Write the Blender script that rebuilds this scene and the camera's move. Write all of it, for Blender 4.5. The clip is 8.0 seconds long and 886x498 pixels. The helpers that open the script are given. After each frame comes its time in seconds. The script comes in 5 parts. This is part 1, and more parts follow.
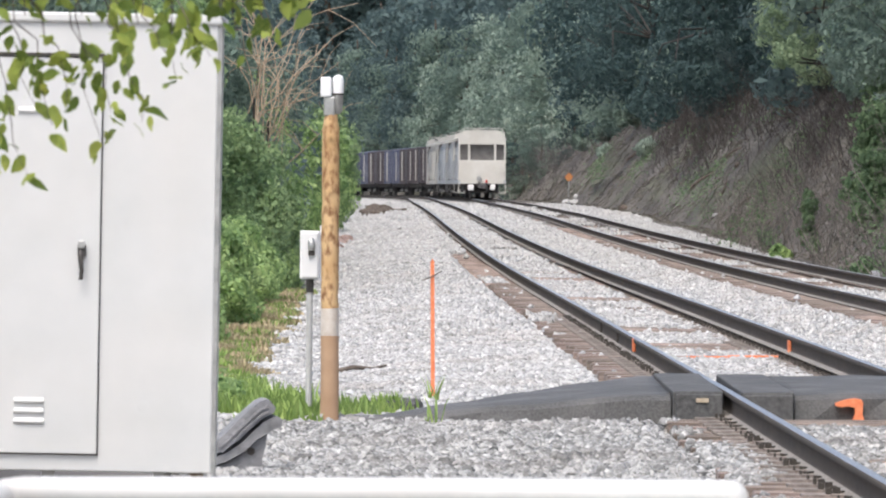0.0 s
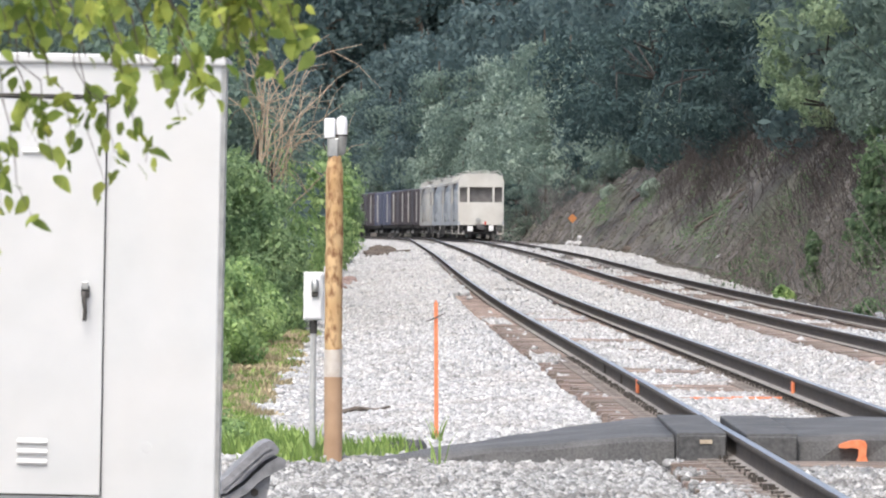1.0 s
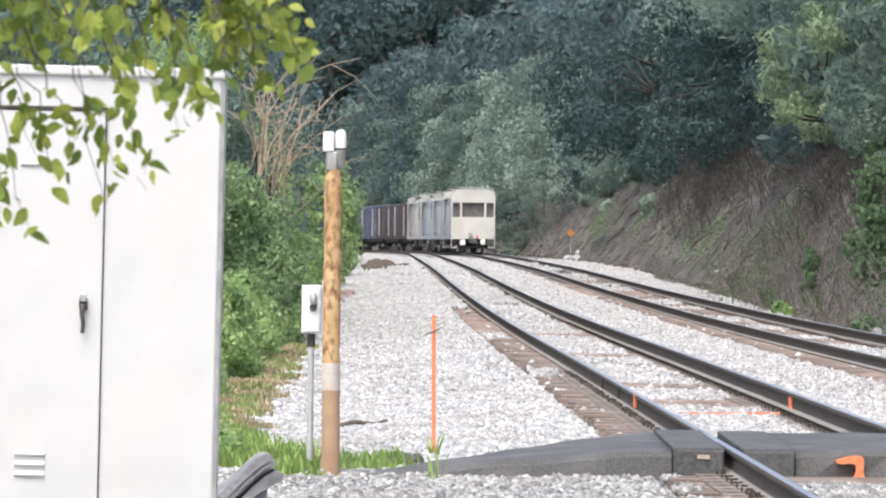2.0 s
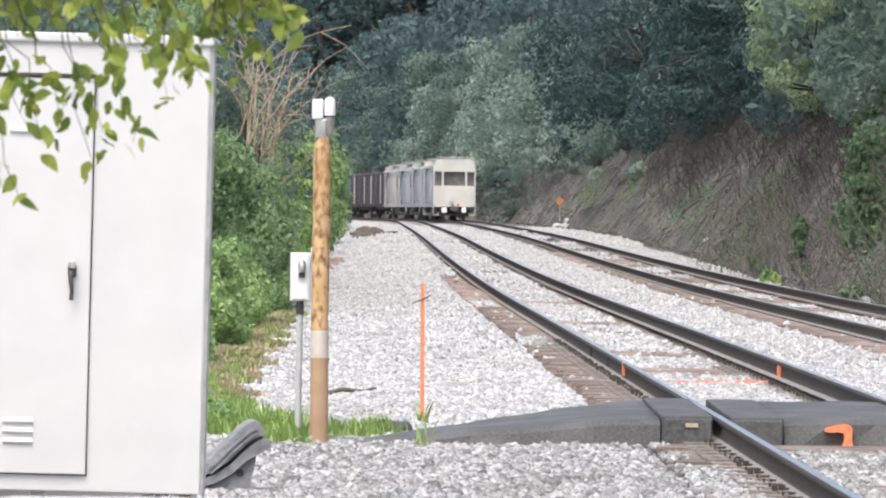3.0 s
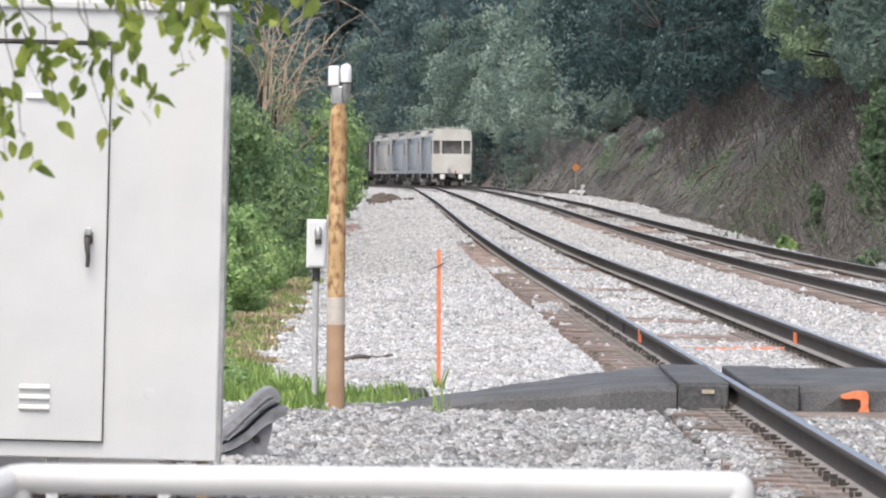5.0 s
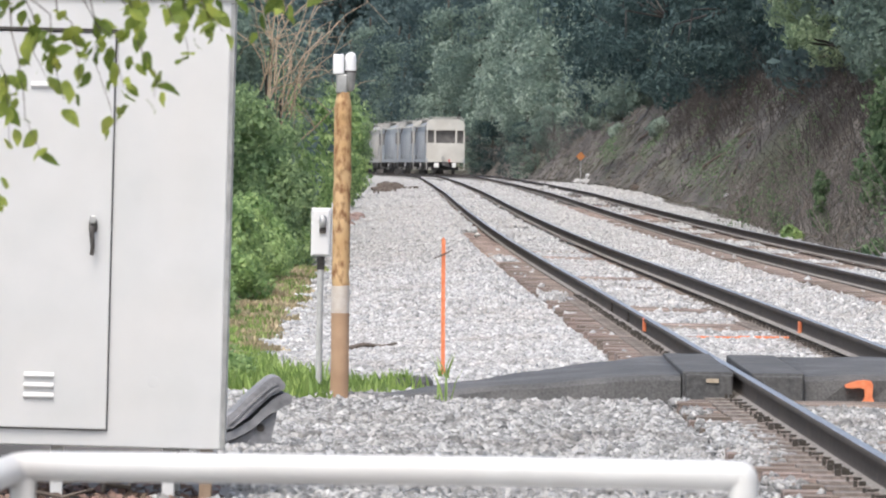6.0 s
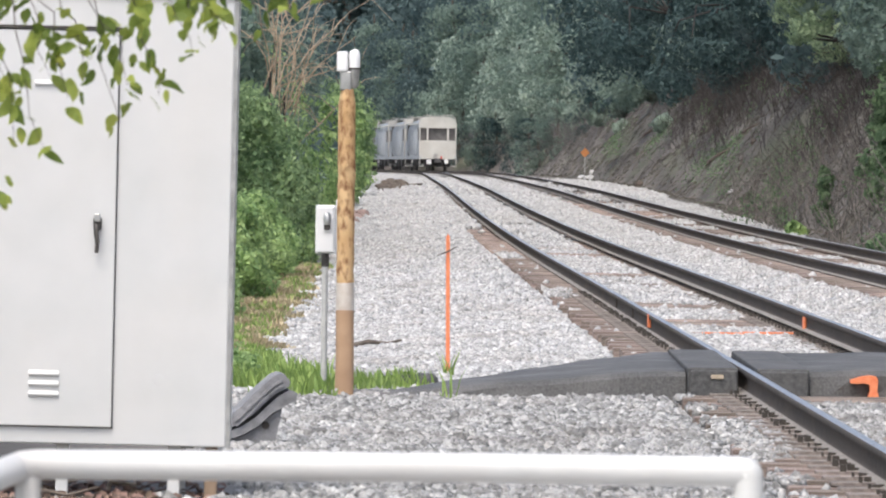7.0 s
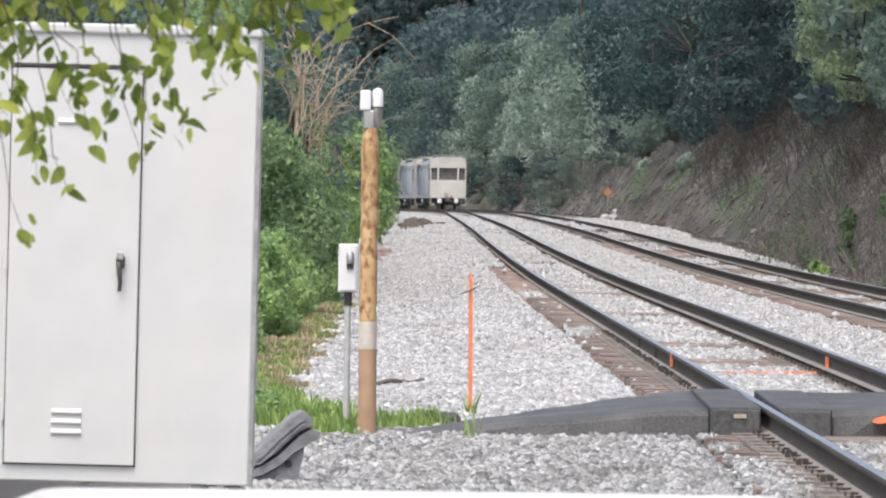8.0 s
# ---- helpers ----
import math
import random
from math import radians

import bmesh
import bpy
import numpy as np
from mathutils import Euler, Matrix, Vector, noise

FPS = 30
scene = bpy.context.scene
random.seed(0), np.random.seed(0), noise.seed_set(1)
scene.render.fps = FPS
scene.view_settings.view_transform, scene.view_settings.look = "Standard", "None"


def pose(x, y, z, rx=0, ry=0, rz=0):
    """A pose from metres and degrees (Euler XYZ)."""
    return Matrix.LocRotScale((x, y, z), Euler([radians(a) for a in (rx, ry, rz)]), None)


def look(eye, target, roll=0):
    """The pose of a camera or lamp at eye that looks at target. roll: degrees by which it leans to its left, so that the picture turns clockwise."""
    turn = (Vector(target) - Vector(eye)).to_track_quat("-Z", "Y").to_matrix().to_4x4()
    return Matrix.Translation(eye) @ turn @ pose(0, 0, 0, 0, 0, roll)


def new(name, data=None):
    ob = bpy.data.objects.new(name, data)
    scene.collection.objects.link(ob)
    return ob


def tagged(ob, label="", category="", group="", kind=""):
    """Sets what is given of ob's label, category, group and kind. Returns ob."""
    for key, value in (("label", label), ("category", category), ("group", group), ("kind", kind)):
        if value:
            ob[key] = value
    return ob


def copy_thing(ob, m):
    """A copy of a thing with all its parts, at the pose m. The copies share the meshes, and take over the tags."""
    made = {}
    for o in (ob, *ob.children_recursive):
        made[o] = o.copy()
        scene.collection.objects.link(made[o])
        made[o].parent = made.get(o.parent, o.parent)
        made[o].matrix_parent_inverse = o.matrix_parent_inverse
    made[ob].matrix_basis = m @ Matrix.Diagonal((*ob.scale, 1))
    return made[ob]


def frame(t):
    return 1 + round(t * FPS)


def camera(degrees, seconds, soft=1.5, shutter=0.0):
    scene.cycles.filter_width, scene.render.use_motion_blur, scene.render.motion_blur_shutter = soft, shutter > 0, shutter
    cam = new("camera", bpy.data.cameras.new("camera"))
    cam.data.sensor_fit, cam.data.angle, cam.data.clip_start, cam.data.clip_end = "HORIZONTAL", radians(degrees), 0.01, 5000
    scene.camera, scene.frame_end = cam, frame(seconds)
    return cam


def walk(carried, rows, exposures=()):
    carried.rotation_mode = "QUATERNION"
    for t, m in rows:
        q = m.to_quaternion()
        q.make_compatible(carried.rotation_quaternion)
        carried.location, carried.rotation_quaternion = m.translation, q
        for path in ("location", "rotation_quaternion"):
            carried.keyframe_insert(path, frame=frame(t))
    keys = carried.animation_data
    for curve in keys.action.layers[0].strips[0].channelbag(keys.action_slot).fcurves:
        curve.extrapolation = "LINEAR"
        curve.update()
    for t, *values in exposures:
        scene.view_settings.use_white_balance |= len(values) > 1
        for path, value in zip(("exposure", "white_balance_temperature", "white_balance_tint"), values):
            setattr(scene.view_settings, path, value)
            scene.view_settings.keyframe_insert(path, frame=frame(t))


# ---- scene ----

# ---- camera: a long lens held by hand, standing beside the line ----
EYE = Vector((0.0, 0.0, 1.57))


def aim(yaw, pitch, roll):
    """Yaw to the right, pitch up, roll clockwise, all in degrees."""
    a, b = radians(yaw), radians(pitch)
    way = Vector((math.sin(a) * math.cos(b), math.cos(a) * math.cos(b), math.sin(b)))
    return look(EYE, EYE + 100 * way, roll)


SWAY = [
    (0, 0.057, -0.737, 0.30),
    (0.5, -0.126, -0.715, 0.28),
    (1, 0.018, -0.319, 0.32),
    (1.5, -0.074, -0.118, 0.49),
    (1.7, -0.025, -0.112, 0.52),
    (2.8, 0.122, -0.498, 0.72),
    (3, 0.151, -0.503, 0.72),
    (3.5, 0.268, -0.882, 0.81),
    (4, 0.196, -0.636, 0.78),
    (4.5, -0.033, -0.838, 0.62),
    (4.7, -0.030, -0.830, 0.64),
    (5.8, -0.004, -0.932, 0.75),
    (6, -0.054, -0.959, 0.77),
    (6.5, -0.000, -1.112, 0.80),
    (7, -0.099, -0.992, 0.59),
    (7.5, -0.370, -0.809, 0.67),
    (8, -0.335, -0.600, 0.68)
]
cam = camera(8.966, 8.0, soft=2.0)
cam.data.dof.use_dof, cam.data.dof.focus_distance, cam.data.dof.aperture_fstop = True, 62.0, 20.0
STOPS = [(0.0, 0.63), (0.5, 0.72), (1.0, 0.80), (1.5, 0.88), (3.0, 0.82), (3.5, 0.76), (4.5, 0.66), (6.0, 0.60), (8.0, 0.58)]
walk(cam, [(t, aim(yaw, pitch, roll)) for t, yaw, pitch, roll in SWAY], STOPS)

# ---- light: bright overcast afternoon ----
world = bpy.data.worlds.new("world")
scene.world = world
world.use_nodes = True
sky = world.node_tree.nodes.new("ShaderNodeTexSky")
sky.sky_type, sky.sun_disc = "NISHITA", False
sky.sun_elevation, sky.sun_rotation = radians(58), radians(200)
sky.air_density, sky.dust_density = 1.0, 4.0
back = world.node_tree.nodes["Background"]
back.inputs["Strength"].default_value = 0.165
cloud = world.node_tree.nodes.new("ShaderNodeHueSaturation")
cloud.inputs["Saturation"].default_value = 0.85
world.node_tree.links.new(sky.outputs["Color"], cloud.inputs["Color"])
world.node_tree.links.new(cloud.outputs["Color"], back.inputs["Color"])
sun = new("sun", bpy.data.lights.new("sun", "SUN"))
sun.data.energy, sun.data.angle, sun.data.color = 1.05, radians(25), (1.0, 0.98, 0.95)
sun.matrix_world = look((-20, -60, 120), (0, 0, 0))


# ---- materials ----
def shade(name, dark, light, scale=8.0, rough=0.8, bump=0.2, metal=0.0, stain=None, stain_scale=0.8, stain_amount=0.5,
          island=0.0, obj_random=0.0, through_light=0.0, bump_scale=None, stretch=(1, 1, 1)):
    """A mottled surface: grain between two colours, larger stains, fine relief; lightness may vary from piece to piece."""
    m = bpy.data.materials.new(name)
    m.use_nodes = True
    n, l = m.node_tree.nodes, m.node_tree.links
    p = n["Principled BSDF"]
    tc = n.new("ShaderNodeTexCoord")
    mp = n.new("ShaderNodeMapping")
    mp.inputs["Scale"].default_value = stretch
    l.new(tc.outputs["Object"], mp.inputs["Vector"])

    def noise_tex(s, detail=4.0):
        t = n.new("ShaderNodeTexNoise")
        t.inputs["Scale"].default_value, t.inputs["Detail"].default_value = s, detail
        l.new(mp.outputs["Vector"], t.inputs["Vector"])
        return t

    def mix(fac, a, b, blend="MIX"):
        x = n.new("ShaderNodeMix")
        x.data_type, x.blend_type = "RGBA", blend
        for sock, val in ((x.inputs[0], fac), (x.inputs[6], a), (x.inputs[7], b)):
            if hasattr(val, "is_linked"):
                l.new(val, sock)
            else:
                sock.default_value = val if isinstance(val, float) else (*val, 1.0)
        return x.outputs[2]

    def ramp(sock, lo, hi, to_lo=0.0, to_hi=1.0):
        r = n.new("ShaderNodeMapRange")
        r.inputs[1].default_value, r.inputs[2].default_value = lo, hi
        r.inputs[3].default_value, r.inputs[4].default_value = to_lo, to_hi
        l.new(sock, r.inputs[0])
        return r.outputs[0]

    grain = noise_tex(scale)
    col = mix(ramp(grain.outputs[0], 0.3, 0.7), dark, light)
    if stain:
        big = noise_tex(stain_scale, 6.0)
        col = mix(ramp(big.outputs[0], 0.45, 0.68, 0.0, stain_amount), col, stain)
    for amount, node, out in ((island, "ShaderNodeNewGeometry", "Random Per Island"), (obj_random, "ShaderNodeObjectInfo", "Random")):
        if amount:
            g = n.new(node)
            hv = n.new("ShaderNodeHueSaturation")
            l.new(ramp(g.outputs[out], 0, 1, 1 - amount, 1 + amount), hv.inputs["Value"])
            l.new(ramp(g.outputs[out], 0, 1, 0.5 + 0.04 * amount, 0.5 - 0.05 * amount), hv.inputs["Hue"])
            l.new(col, hv.inputs["Color"])
            col = hv.outputs[0]
    l.new(col, p.inputs["Base Color"])
    p.inputs["Roughness"].default_value, p.inputs["Metallic"].default_value = rough, metal
    if bump:
        b = n.new("ShaderNodeBump")
        b.inputs["Strength"].default_value, b.inputs["Distance"].default_value = bump, 0.02
        l.new(noise_tex(bump_scale or scale * 2).outputs[0], b.inputs["Height"])
        l.new(b.outputs[0], p.inputs["Normal"])
    if through_light:
        p.inputs["Specular IOR Level"].default_value = 0.12
        tr = n.new("ShaderNodeBsdfTranslucent")
        l.new(col, tr.inputs["Color"])
        ms = n.new("ShaderNodeMixShader")
        ms.inputs[0].default_value = through_light
        l.new(p.outputs[0], ms.inputs[1])
        l.new(tr.outputs[0], ms.inputs[2])
        l.new(ms.outputs[0], n["Material Output"].inputs["Surface"])
    return m


M = dict(
    cabinet=shade("cabinet_paint", (0.60, 0.61, 0.60), (0.67, 0.67, 0.66), 3, 0.45, 0.03, stain=(0.60, 0.58, 0.54), stain_scale=1.3, stain_amount=0.35),
    seam=shade("rubber_seal", (0.05, 0.045, 0.04), (0.10, 0.09, 0.08), 20, 0.8),
    steel=shade("zinc_steel", (0.35, 0.35, 0.34), (0.55, 0.55, 0.53), 12, 0.4, 0.1, metal=0.7),
    darksteel=shade("dark_steel", (0.06, 0.055, 0.05), (0.13, 0.12, 0.11), 20, 0.55, 0.2, metal=0.5),
    pipe=shade("silver_paint", (0.62, 0.62, 0.60), (0.72, 0.72, 0.70), 10, 0.35, 0.05, stain=(0.48, 0.45, 0.42), stain_scale=5, stain_amount=0.5),
    rail_top=shade("worn_rail_steel", (0.45, 0.45, 0.46), (0.62, 0.62, 0.63), 30, 0.45, 0.05, metal=1.0),
    rail_side=shade("rusty_rail_steel", (0.044, 0.037, 0.032), (0.082, 0.067, 0.058), 14, 0.92, 0.3, stain=(0.10, 0.078, 0.062), stain_scale=0.9, stain_amount=0.5),
    flange=shade("dusty_rail_base", (0.22, 0.20, 0.18), (0.36, 0.33, 0.30), 12, 0.95, 0.2),
    # darker copy of the tree leaf, with the canopy's shade put into the colour
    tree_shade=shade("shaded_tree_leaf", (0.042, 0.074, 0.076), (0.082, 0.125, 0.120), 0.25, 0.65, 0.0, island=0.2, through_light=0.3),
    tie=shade("weathered_tie_wood", (0.13, 0.098, 0.08), (0.42, 0.345, 0.295), 6, 0.9, 0.6, stain=(0.10, 0.075, 0.06), stain_scale=1.2, stain_amount=0.7, obj_random=0.28, stretch=(0.6, 8, 8)),
    plate=shade("tie_plate_rust", (0.15, 0.128, 0.112), (0.31, 0.27, 0.24), 25, 0.8, 0.3, obj_random=0.15),
    spike=shade("spike_iron", (0.03, 0.026, 0.022), (0.07, 0.06, 0.05), 30, 0.8, 0.2),
    stone=shade("granite_ballast", (0.28, 0.28, 0.275), (0.60, 0.60, 0.59), 25, 0.9, 0.4, stain=(0.30, 0.26, 0.22), stain_scale=0.7, stain_amount=0.35, island=0.34),
    stone_far=shade("distant_ballast", (0.32, 0.32, 0.315), (0.58, 0.58, 0.57), 6, 0.9, 0.2, stain=(0.33, 0.30, 0.27), stain_scale=0.3, stain_amount=0.4, island=0.12),
    stone_dirty=shade("dusty_ballast", (0.16, 0.16, 0.155), (0.49, 0.49, 0.475), 25, 0.9, 0.4, stain=(0.22, 0.205, 0.19), stain_scale=0.7, stain_amount=0.5, island=0.5),
    asphalt=shade("worn_asphalt", (0.055, 0.054, 0.053), (0.12, 0.118, 0.115), 60, 0.65, 0.5, stain=(0.20, 0.195, 0.19), stain_scale=1.6, stain_amount=0.5),
    rubber=shade("crossing_rubber", (0.05, 0.05, 0.05), (0.11, 0.11, 0.108), 30, 0.75, 0.3, stain=(0.20, 0.195, 0.19), stain_scale=3, stain_amount=0.4),
    orange=shade("orange_marking_paint", (0.74, 0.19, 0.075), (0.86, 0.30, 0.14), 20, 0.6, 0.1),
    yellow=shade("yellow_tag", (0.40, 0.33, 0.24), (0.52, 0.44, 0.33), 20, 0.6, 0.1),
    post=shade("rusty_post", (0.47, 0.28, 0.12), (0.66, 0.46, 0.25), 7, 0.85, 0.4, stain=(0.17, 0.06, 0.02), stain_scale=27, stain_amount=0.85, stretch=(1, 1, 0.5)),
    postlow=shade("faded_post_paint", (0.37, 0.235, 0.145), (0.47, 0.315, 0.20), 6, 0.85, 0.3, stain=(0.36, 0.22, 0.12), stain_scale=3, stain_amount=0.5),
    band=shade("weathered_white_band", (0.52, 0.45, 0.38), (0.66, 0.62, 0.57), 12, 0.8, 0.2),
    white=shade("white_enamel", (0.78, 0.78, 0.78), (0.86, 0.86, 0.86), 8, 0.45, 0.05, stain=(0.55, 0.53, 0.5), stain_scale=4, stain_amount=0.3),
    hopper=shade("hopper_paint", (0.55, 0.54, 0.50), (0.63, 0.62, 0.58), 1.5, 0.55, 0.05, stain=(0.48, 0.45, 0.40), stain_scale=0.5, stain_amount=0.5),
    hopside=shade("hopper_side_paint", (0.31, 0.335, 0.365), (0.40, 0.425, 0.45), 1.5, 0.55, 0.05, stain=(0.34, 0.36, 0.40), stain_scale=0.6, stain_amount=0.6),
    hopgrey=shade("grey_hopper_paint", (0.40, 0.40, 0.38), (0.50, 0.49, 0.47), 1.5, 0.6, 0.05, stain=(0.32, 0.29, 0.25), stain_scale=0.5, stain_amount=0.6),
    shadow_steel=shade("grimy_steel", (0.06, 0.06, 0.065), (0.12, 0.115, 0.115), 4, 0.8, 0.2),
    # car paint darkened to hold the shade inside the end openings
    slope=shade("shaded_slope_sheet", (0.16, 0.15, 0.145), (0.24, 0.23, 0.22), 3, 0.7, 0.1),
    boxbrown=shade("oxide_car_paint", (0.042, 0.037, 0.045), (0.078, 0.066, 0.075), 2, 0.7, 0.1, stain=(0.11, 0.10, 0.11), stain_scale=0.5, stain_amount=0.5),
    boxblue=shade("blue_car_paint", (0.05, 0.06, 0.11), (0.09, 0.10, 0.16), 2, 0.6, 0.1, stain=(0.25, 0.26, 0.30), stain_scale=0.6, stain_amount=0.5),
    red=shade("red_lens", (0.6, 0.06, 0.05), (0.7, 0.1, 0.08), 10, 0.3, 0.0),
    bark=shade("bark", (0.07, 0.055, 0.045), (0.17, 0.14, 0.115), 12, 0.95, 0.8, stretch=(1, 1, 0.3)),
    twig=shade("dry_twig", (0.36, 0.27, 0.19), (0.52, 0.41, 0.30), 8, 0.9, 0.3),
    deadbrush=shade("dead_brush", (0.085, 0.078, 0.076), (0.20, 0.185, 0.175), 4, 0.95, 0.3, island=0.3),
    leaf=shade("near_leaf", (0.16, 0.245, 0.055), (0.45, 0.54, 0.14), 7, 0.45, 0.1, stain=(0.55, 0.52, 0.10), stain_scale=9, stain_amount=0.35, obj_random=0.5, through_light=0.5),
    leafmass=shade("near_leaf_mass", (0.16, 0.245, 0.055), (0.45, 0.54, 0.14), 7, 0.45, 0.1, stain=(0.55, 0.52, 0.10), stain_scale=9, stain_amount=0.35, island=0.4, through_light=0.5),
    kudzu=shade("vine_leaf", (0.24, 0.38, 0.16), (0.41, 0.54, 0.24), 1.2, 0.5, 0.1, island=0.35, through_light=0.5),
    shrub=shade("shrub_leaf", (0.225, 0.34, 0.175), (0.39, 0.51, 0.27), 0.7, 0.6, 0.1, island=0.35, through_light=0.5),
    # woodland leaves: distance haze is mixed into these three colours, paler and bluer
    tree_dark=shade("hazed_dark_leaf", (0.098, 0.148, 0.150), (0.168, 0.228, 0.222), 0.25, 0.6, 0.0, island=0.22, through_light=0.5),
    tree_mid=shade("hazed_mid_leaf", (0.165, 0.232, 0.200), (0.275, 0.352, 0.29), 0.25, 0.6, 0.0, island=0.22, through_light=0.5),
    tree_light=shade("hazed_light_leaf", (0.30, 0.385, 0.325), (0.47, 0.555, 0.46), 0.3, 0.6, 0.0, island=0.22, through_light=0.5),
    grass=shade("grass_blade", (0.22, 0.34, 0.09), (0.37, 0.49, 0.17), 3, 0.6, 0.0, island=0.3, through_light=0.3),
    drygrass=shade("dry_grass_blade", (0.42, 0.35, 0.21), (0.58, 0.50, 0.33), 3, 0.8, 0.0, island=0.25, through_light=0.2),
    concrete=shade("grey_concrete", (0.19, 0.19, 0.20), (0.33, 0.33, 0.34), 14, 0.85, 0.5, stain=(0.11, 0.11, 0.11), stain_scale=3, stain_amount=0.6),
    rubble=shade("brown_rubble", (0.17, 0.12, 0.10), (0.32, 0.25, 0.21), 6, 0.95, 0.6, island=0.3),
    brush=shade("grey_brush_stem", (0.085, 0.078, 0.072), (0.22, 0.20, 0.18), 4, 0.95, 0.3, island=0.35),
    straw=shade("bank_straw", (0.085, 0.08, 0.066), (0.17, 0.158, 0.13), 2, 0.95, 0.0, island=0.3),
    creeper=shade("creeper_leaf", (0.12, 0.19, 0.105), (0.21, 0.30, 0.165), 0.8, 0.6, 0.0, island=0.3, through_light=0.5),
    tree_pale=shade("pale_tree_leaf", (0.23, 0.32, 0.20), (0.38, 0.47, 0.30), 0.4, 0.6, 0.0, island=0.25, through_light=0.5),
    # bark darkened in its colour, as limbs look in a crown's shade
    shaded_bark=shade("shaded_bark", (0.025, 0.022, 0.020), (0.06, 0.052, 0.046), 6, 0.95, 0.5),
    # brush stem colour with the shade below the canopy painted in
    shaded_brush=shade("shaded_brush_stem", (0.035, 0.030, 0.028), (0.095, 0.082, 0.074), 4, 0.95, 0.3, island=0.35),
    galvanized=shade("galvanized_pipe", (0.46, 0.46, 0.45), (0.60, 0.60, 0.58), 14, 0.5, 0.1, metal=0.25),
    litter=shade("dead_leaf", (0.11, 0.070, 0.054), (0.25, 0.17, 0.13), 9, 0.9, 0.2, island=0.4),
    signal=shade("orange_sign_face", (0.42, 0.16, 0.05), (0.55, 0.23, 0.08), 6, 0.5, 0.0),
    board=shade("old_board", (0.22, 0.15, 0.10), (0.36, 0.27, 0.19), 10, 0.9, 0.4, stretch=(1, 1, 0.2)),
)


def ground_material():
    """Grey crushed stone that gives way to brown earth and to green litter by masks carried on the sheet."""
    m = shade("ground_mix", (0.33, 0.325, 0.31), (0.60, 0.59, 0.57), 14, 0.95, 0.9, stain=(0.36, 0.32, 0.28), stain_scale=0.35, stain_amount=0.4, bump_scale=18)
    n, l = m.node_tree.nodes, m.node_tree.links
    p = n["Principled BSDF"]
    col = p.inputs["Base Color"].links[0].from_socket
    tc = [x for x in n if x.bl_idname == "ShaderNodeMapping"][0]
    # the bank's earth lies in drifts along the line
    slow = n.new("ShaderNodeMapping")
    slow.inputs["Scale"].default_value = (1.0, 0.10, 1.0)
    l.new(tc.inputs["Vector"].links[0].from_socket, slow.inputs["Vector"])
    for mask, a, b, s in (("dirt", (0.050, 0.046, 0.043), (0.190, 0.172, 0.150), 0.7), ("green", (0.07, 0.085, 0.05), (0.15, 0.165, 0.09), 1.6)):
        at = n.new("ShaderNodeAttribute")
        at.attribute_name = mask
        nz = n.new("ShaderNodeTexNoise")
        nz.inputs["Scale"].default_value, nz.inputs["Detail"].default_value = s, 8.0
        l.new(slow.outputs[0], nz.inputs["Vector"])
        mr = n.new("ShaderNodeMapRange")
        mr.inputs[1].default_value, mr.inputs[2].default_value = 0.32, 0.68
        l.new(nz.outputs[0], mr.inputs[0])
        inner = n.new("ShaderNodeMix")
        inner.data_type = "RGBA"
        inner.inputs[6].default_value, inner.inputs[7].default_value = (*a, 1), (*b, 1)
        l.new(mr.outputs[0], inner.inputs[0])
        over = n.new("ShaderNodeMix")
        over.data_type = "RGBA"
        l.new(at.outputs["Fac"], over.inputs[0])
        l.new(col, over.inputs[6])
        l.new(inner.outputs[2], over.inputs[7])
        col = over.outputs[2]
    l.new(col, p.inputs["Base Color"])
    return m


# ---- building helpers ----
rng = np.random.default_rng(7)


def smooth_step(a, b, x):
    k = np.clip((np.asarray(x, float) - a) / (b - a), 0, 1)
    return k * k * (3 - 2 * k)


def part(name, bm, material, parent, label=""):
    me = bpy.data.meshes.new(name)
    bm.to_mesh(me)
    bm.free()
    return piece(name, me, material, parent, label)


def piece(name, me, material, parent, label=""):
    if material and not me.materials:
        for mm in material if isinstance(material, (list, tuple)) else [material]:
            me.materials.append(mm)
    ob = new(name, me)
    if parent:
        ob.parent = parent
    if label:
        tagged(ob, label)
    return ob


def thing(name, label, category, m=None, group="", kind=""):
    ob = new(name)
    if m is not None:
        ob.matrix_world = m
    return tagged(ob, label, category, group, kind)


def boxes(*specs, bevel=0.0, bm=None):
    """Boxes (x0, x1, y0, y1, z0, z1) joined in one bmesh, with softened edges."""
    bm = bm or bmesh.new()
    for x0, x1, y0, y1, z0, z1 in specs:
        r = bmesh.ops.create_cube(bm, size=1, matrix=Matrix.LocRotScale(((x0 + x1) / 2, (y0 + y1) / 2, (z0 + z1) / 2), None, (x1 - x0, y1 - y0, z1 - z0)))
        if bevel:
            edges = list({e for v in r["verts"] for e in v.link_edges})
            bmesh.ops.bevel(bm, geom=edges, offset=bevel, segments=2, affect="EDGES", profile=0.5)
    return bm


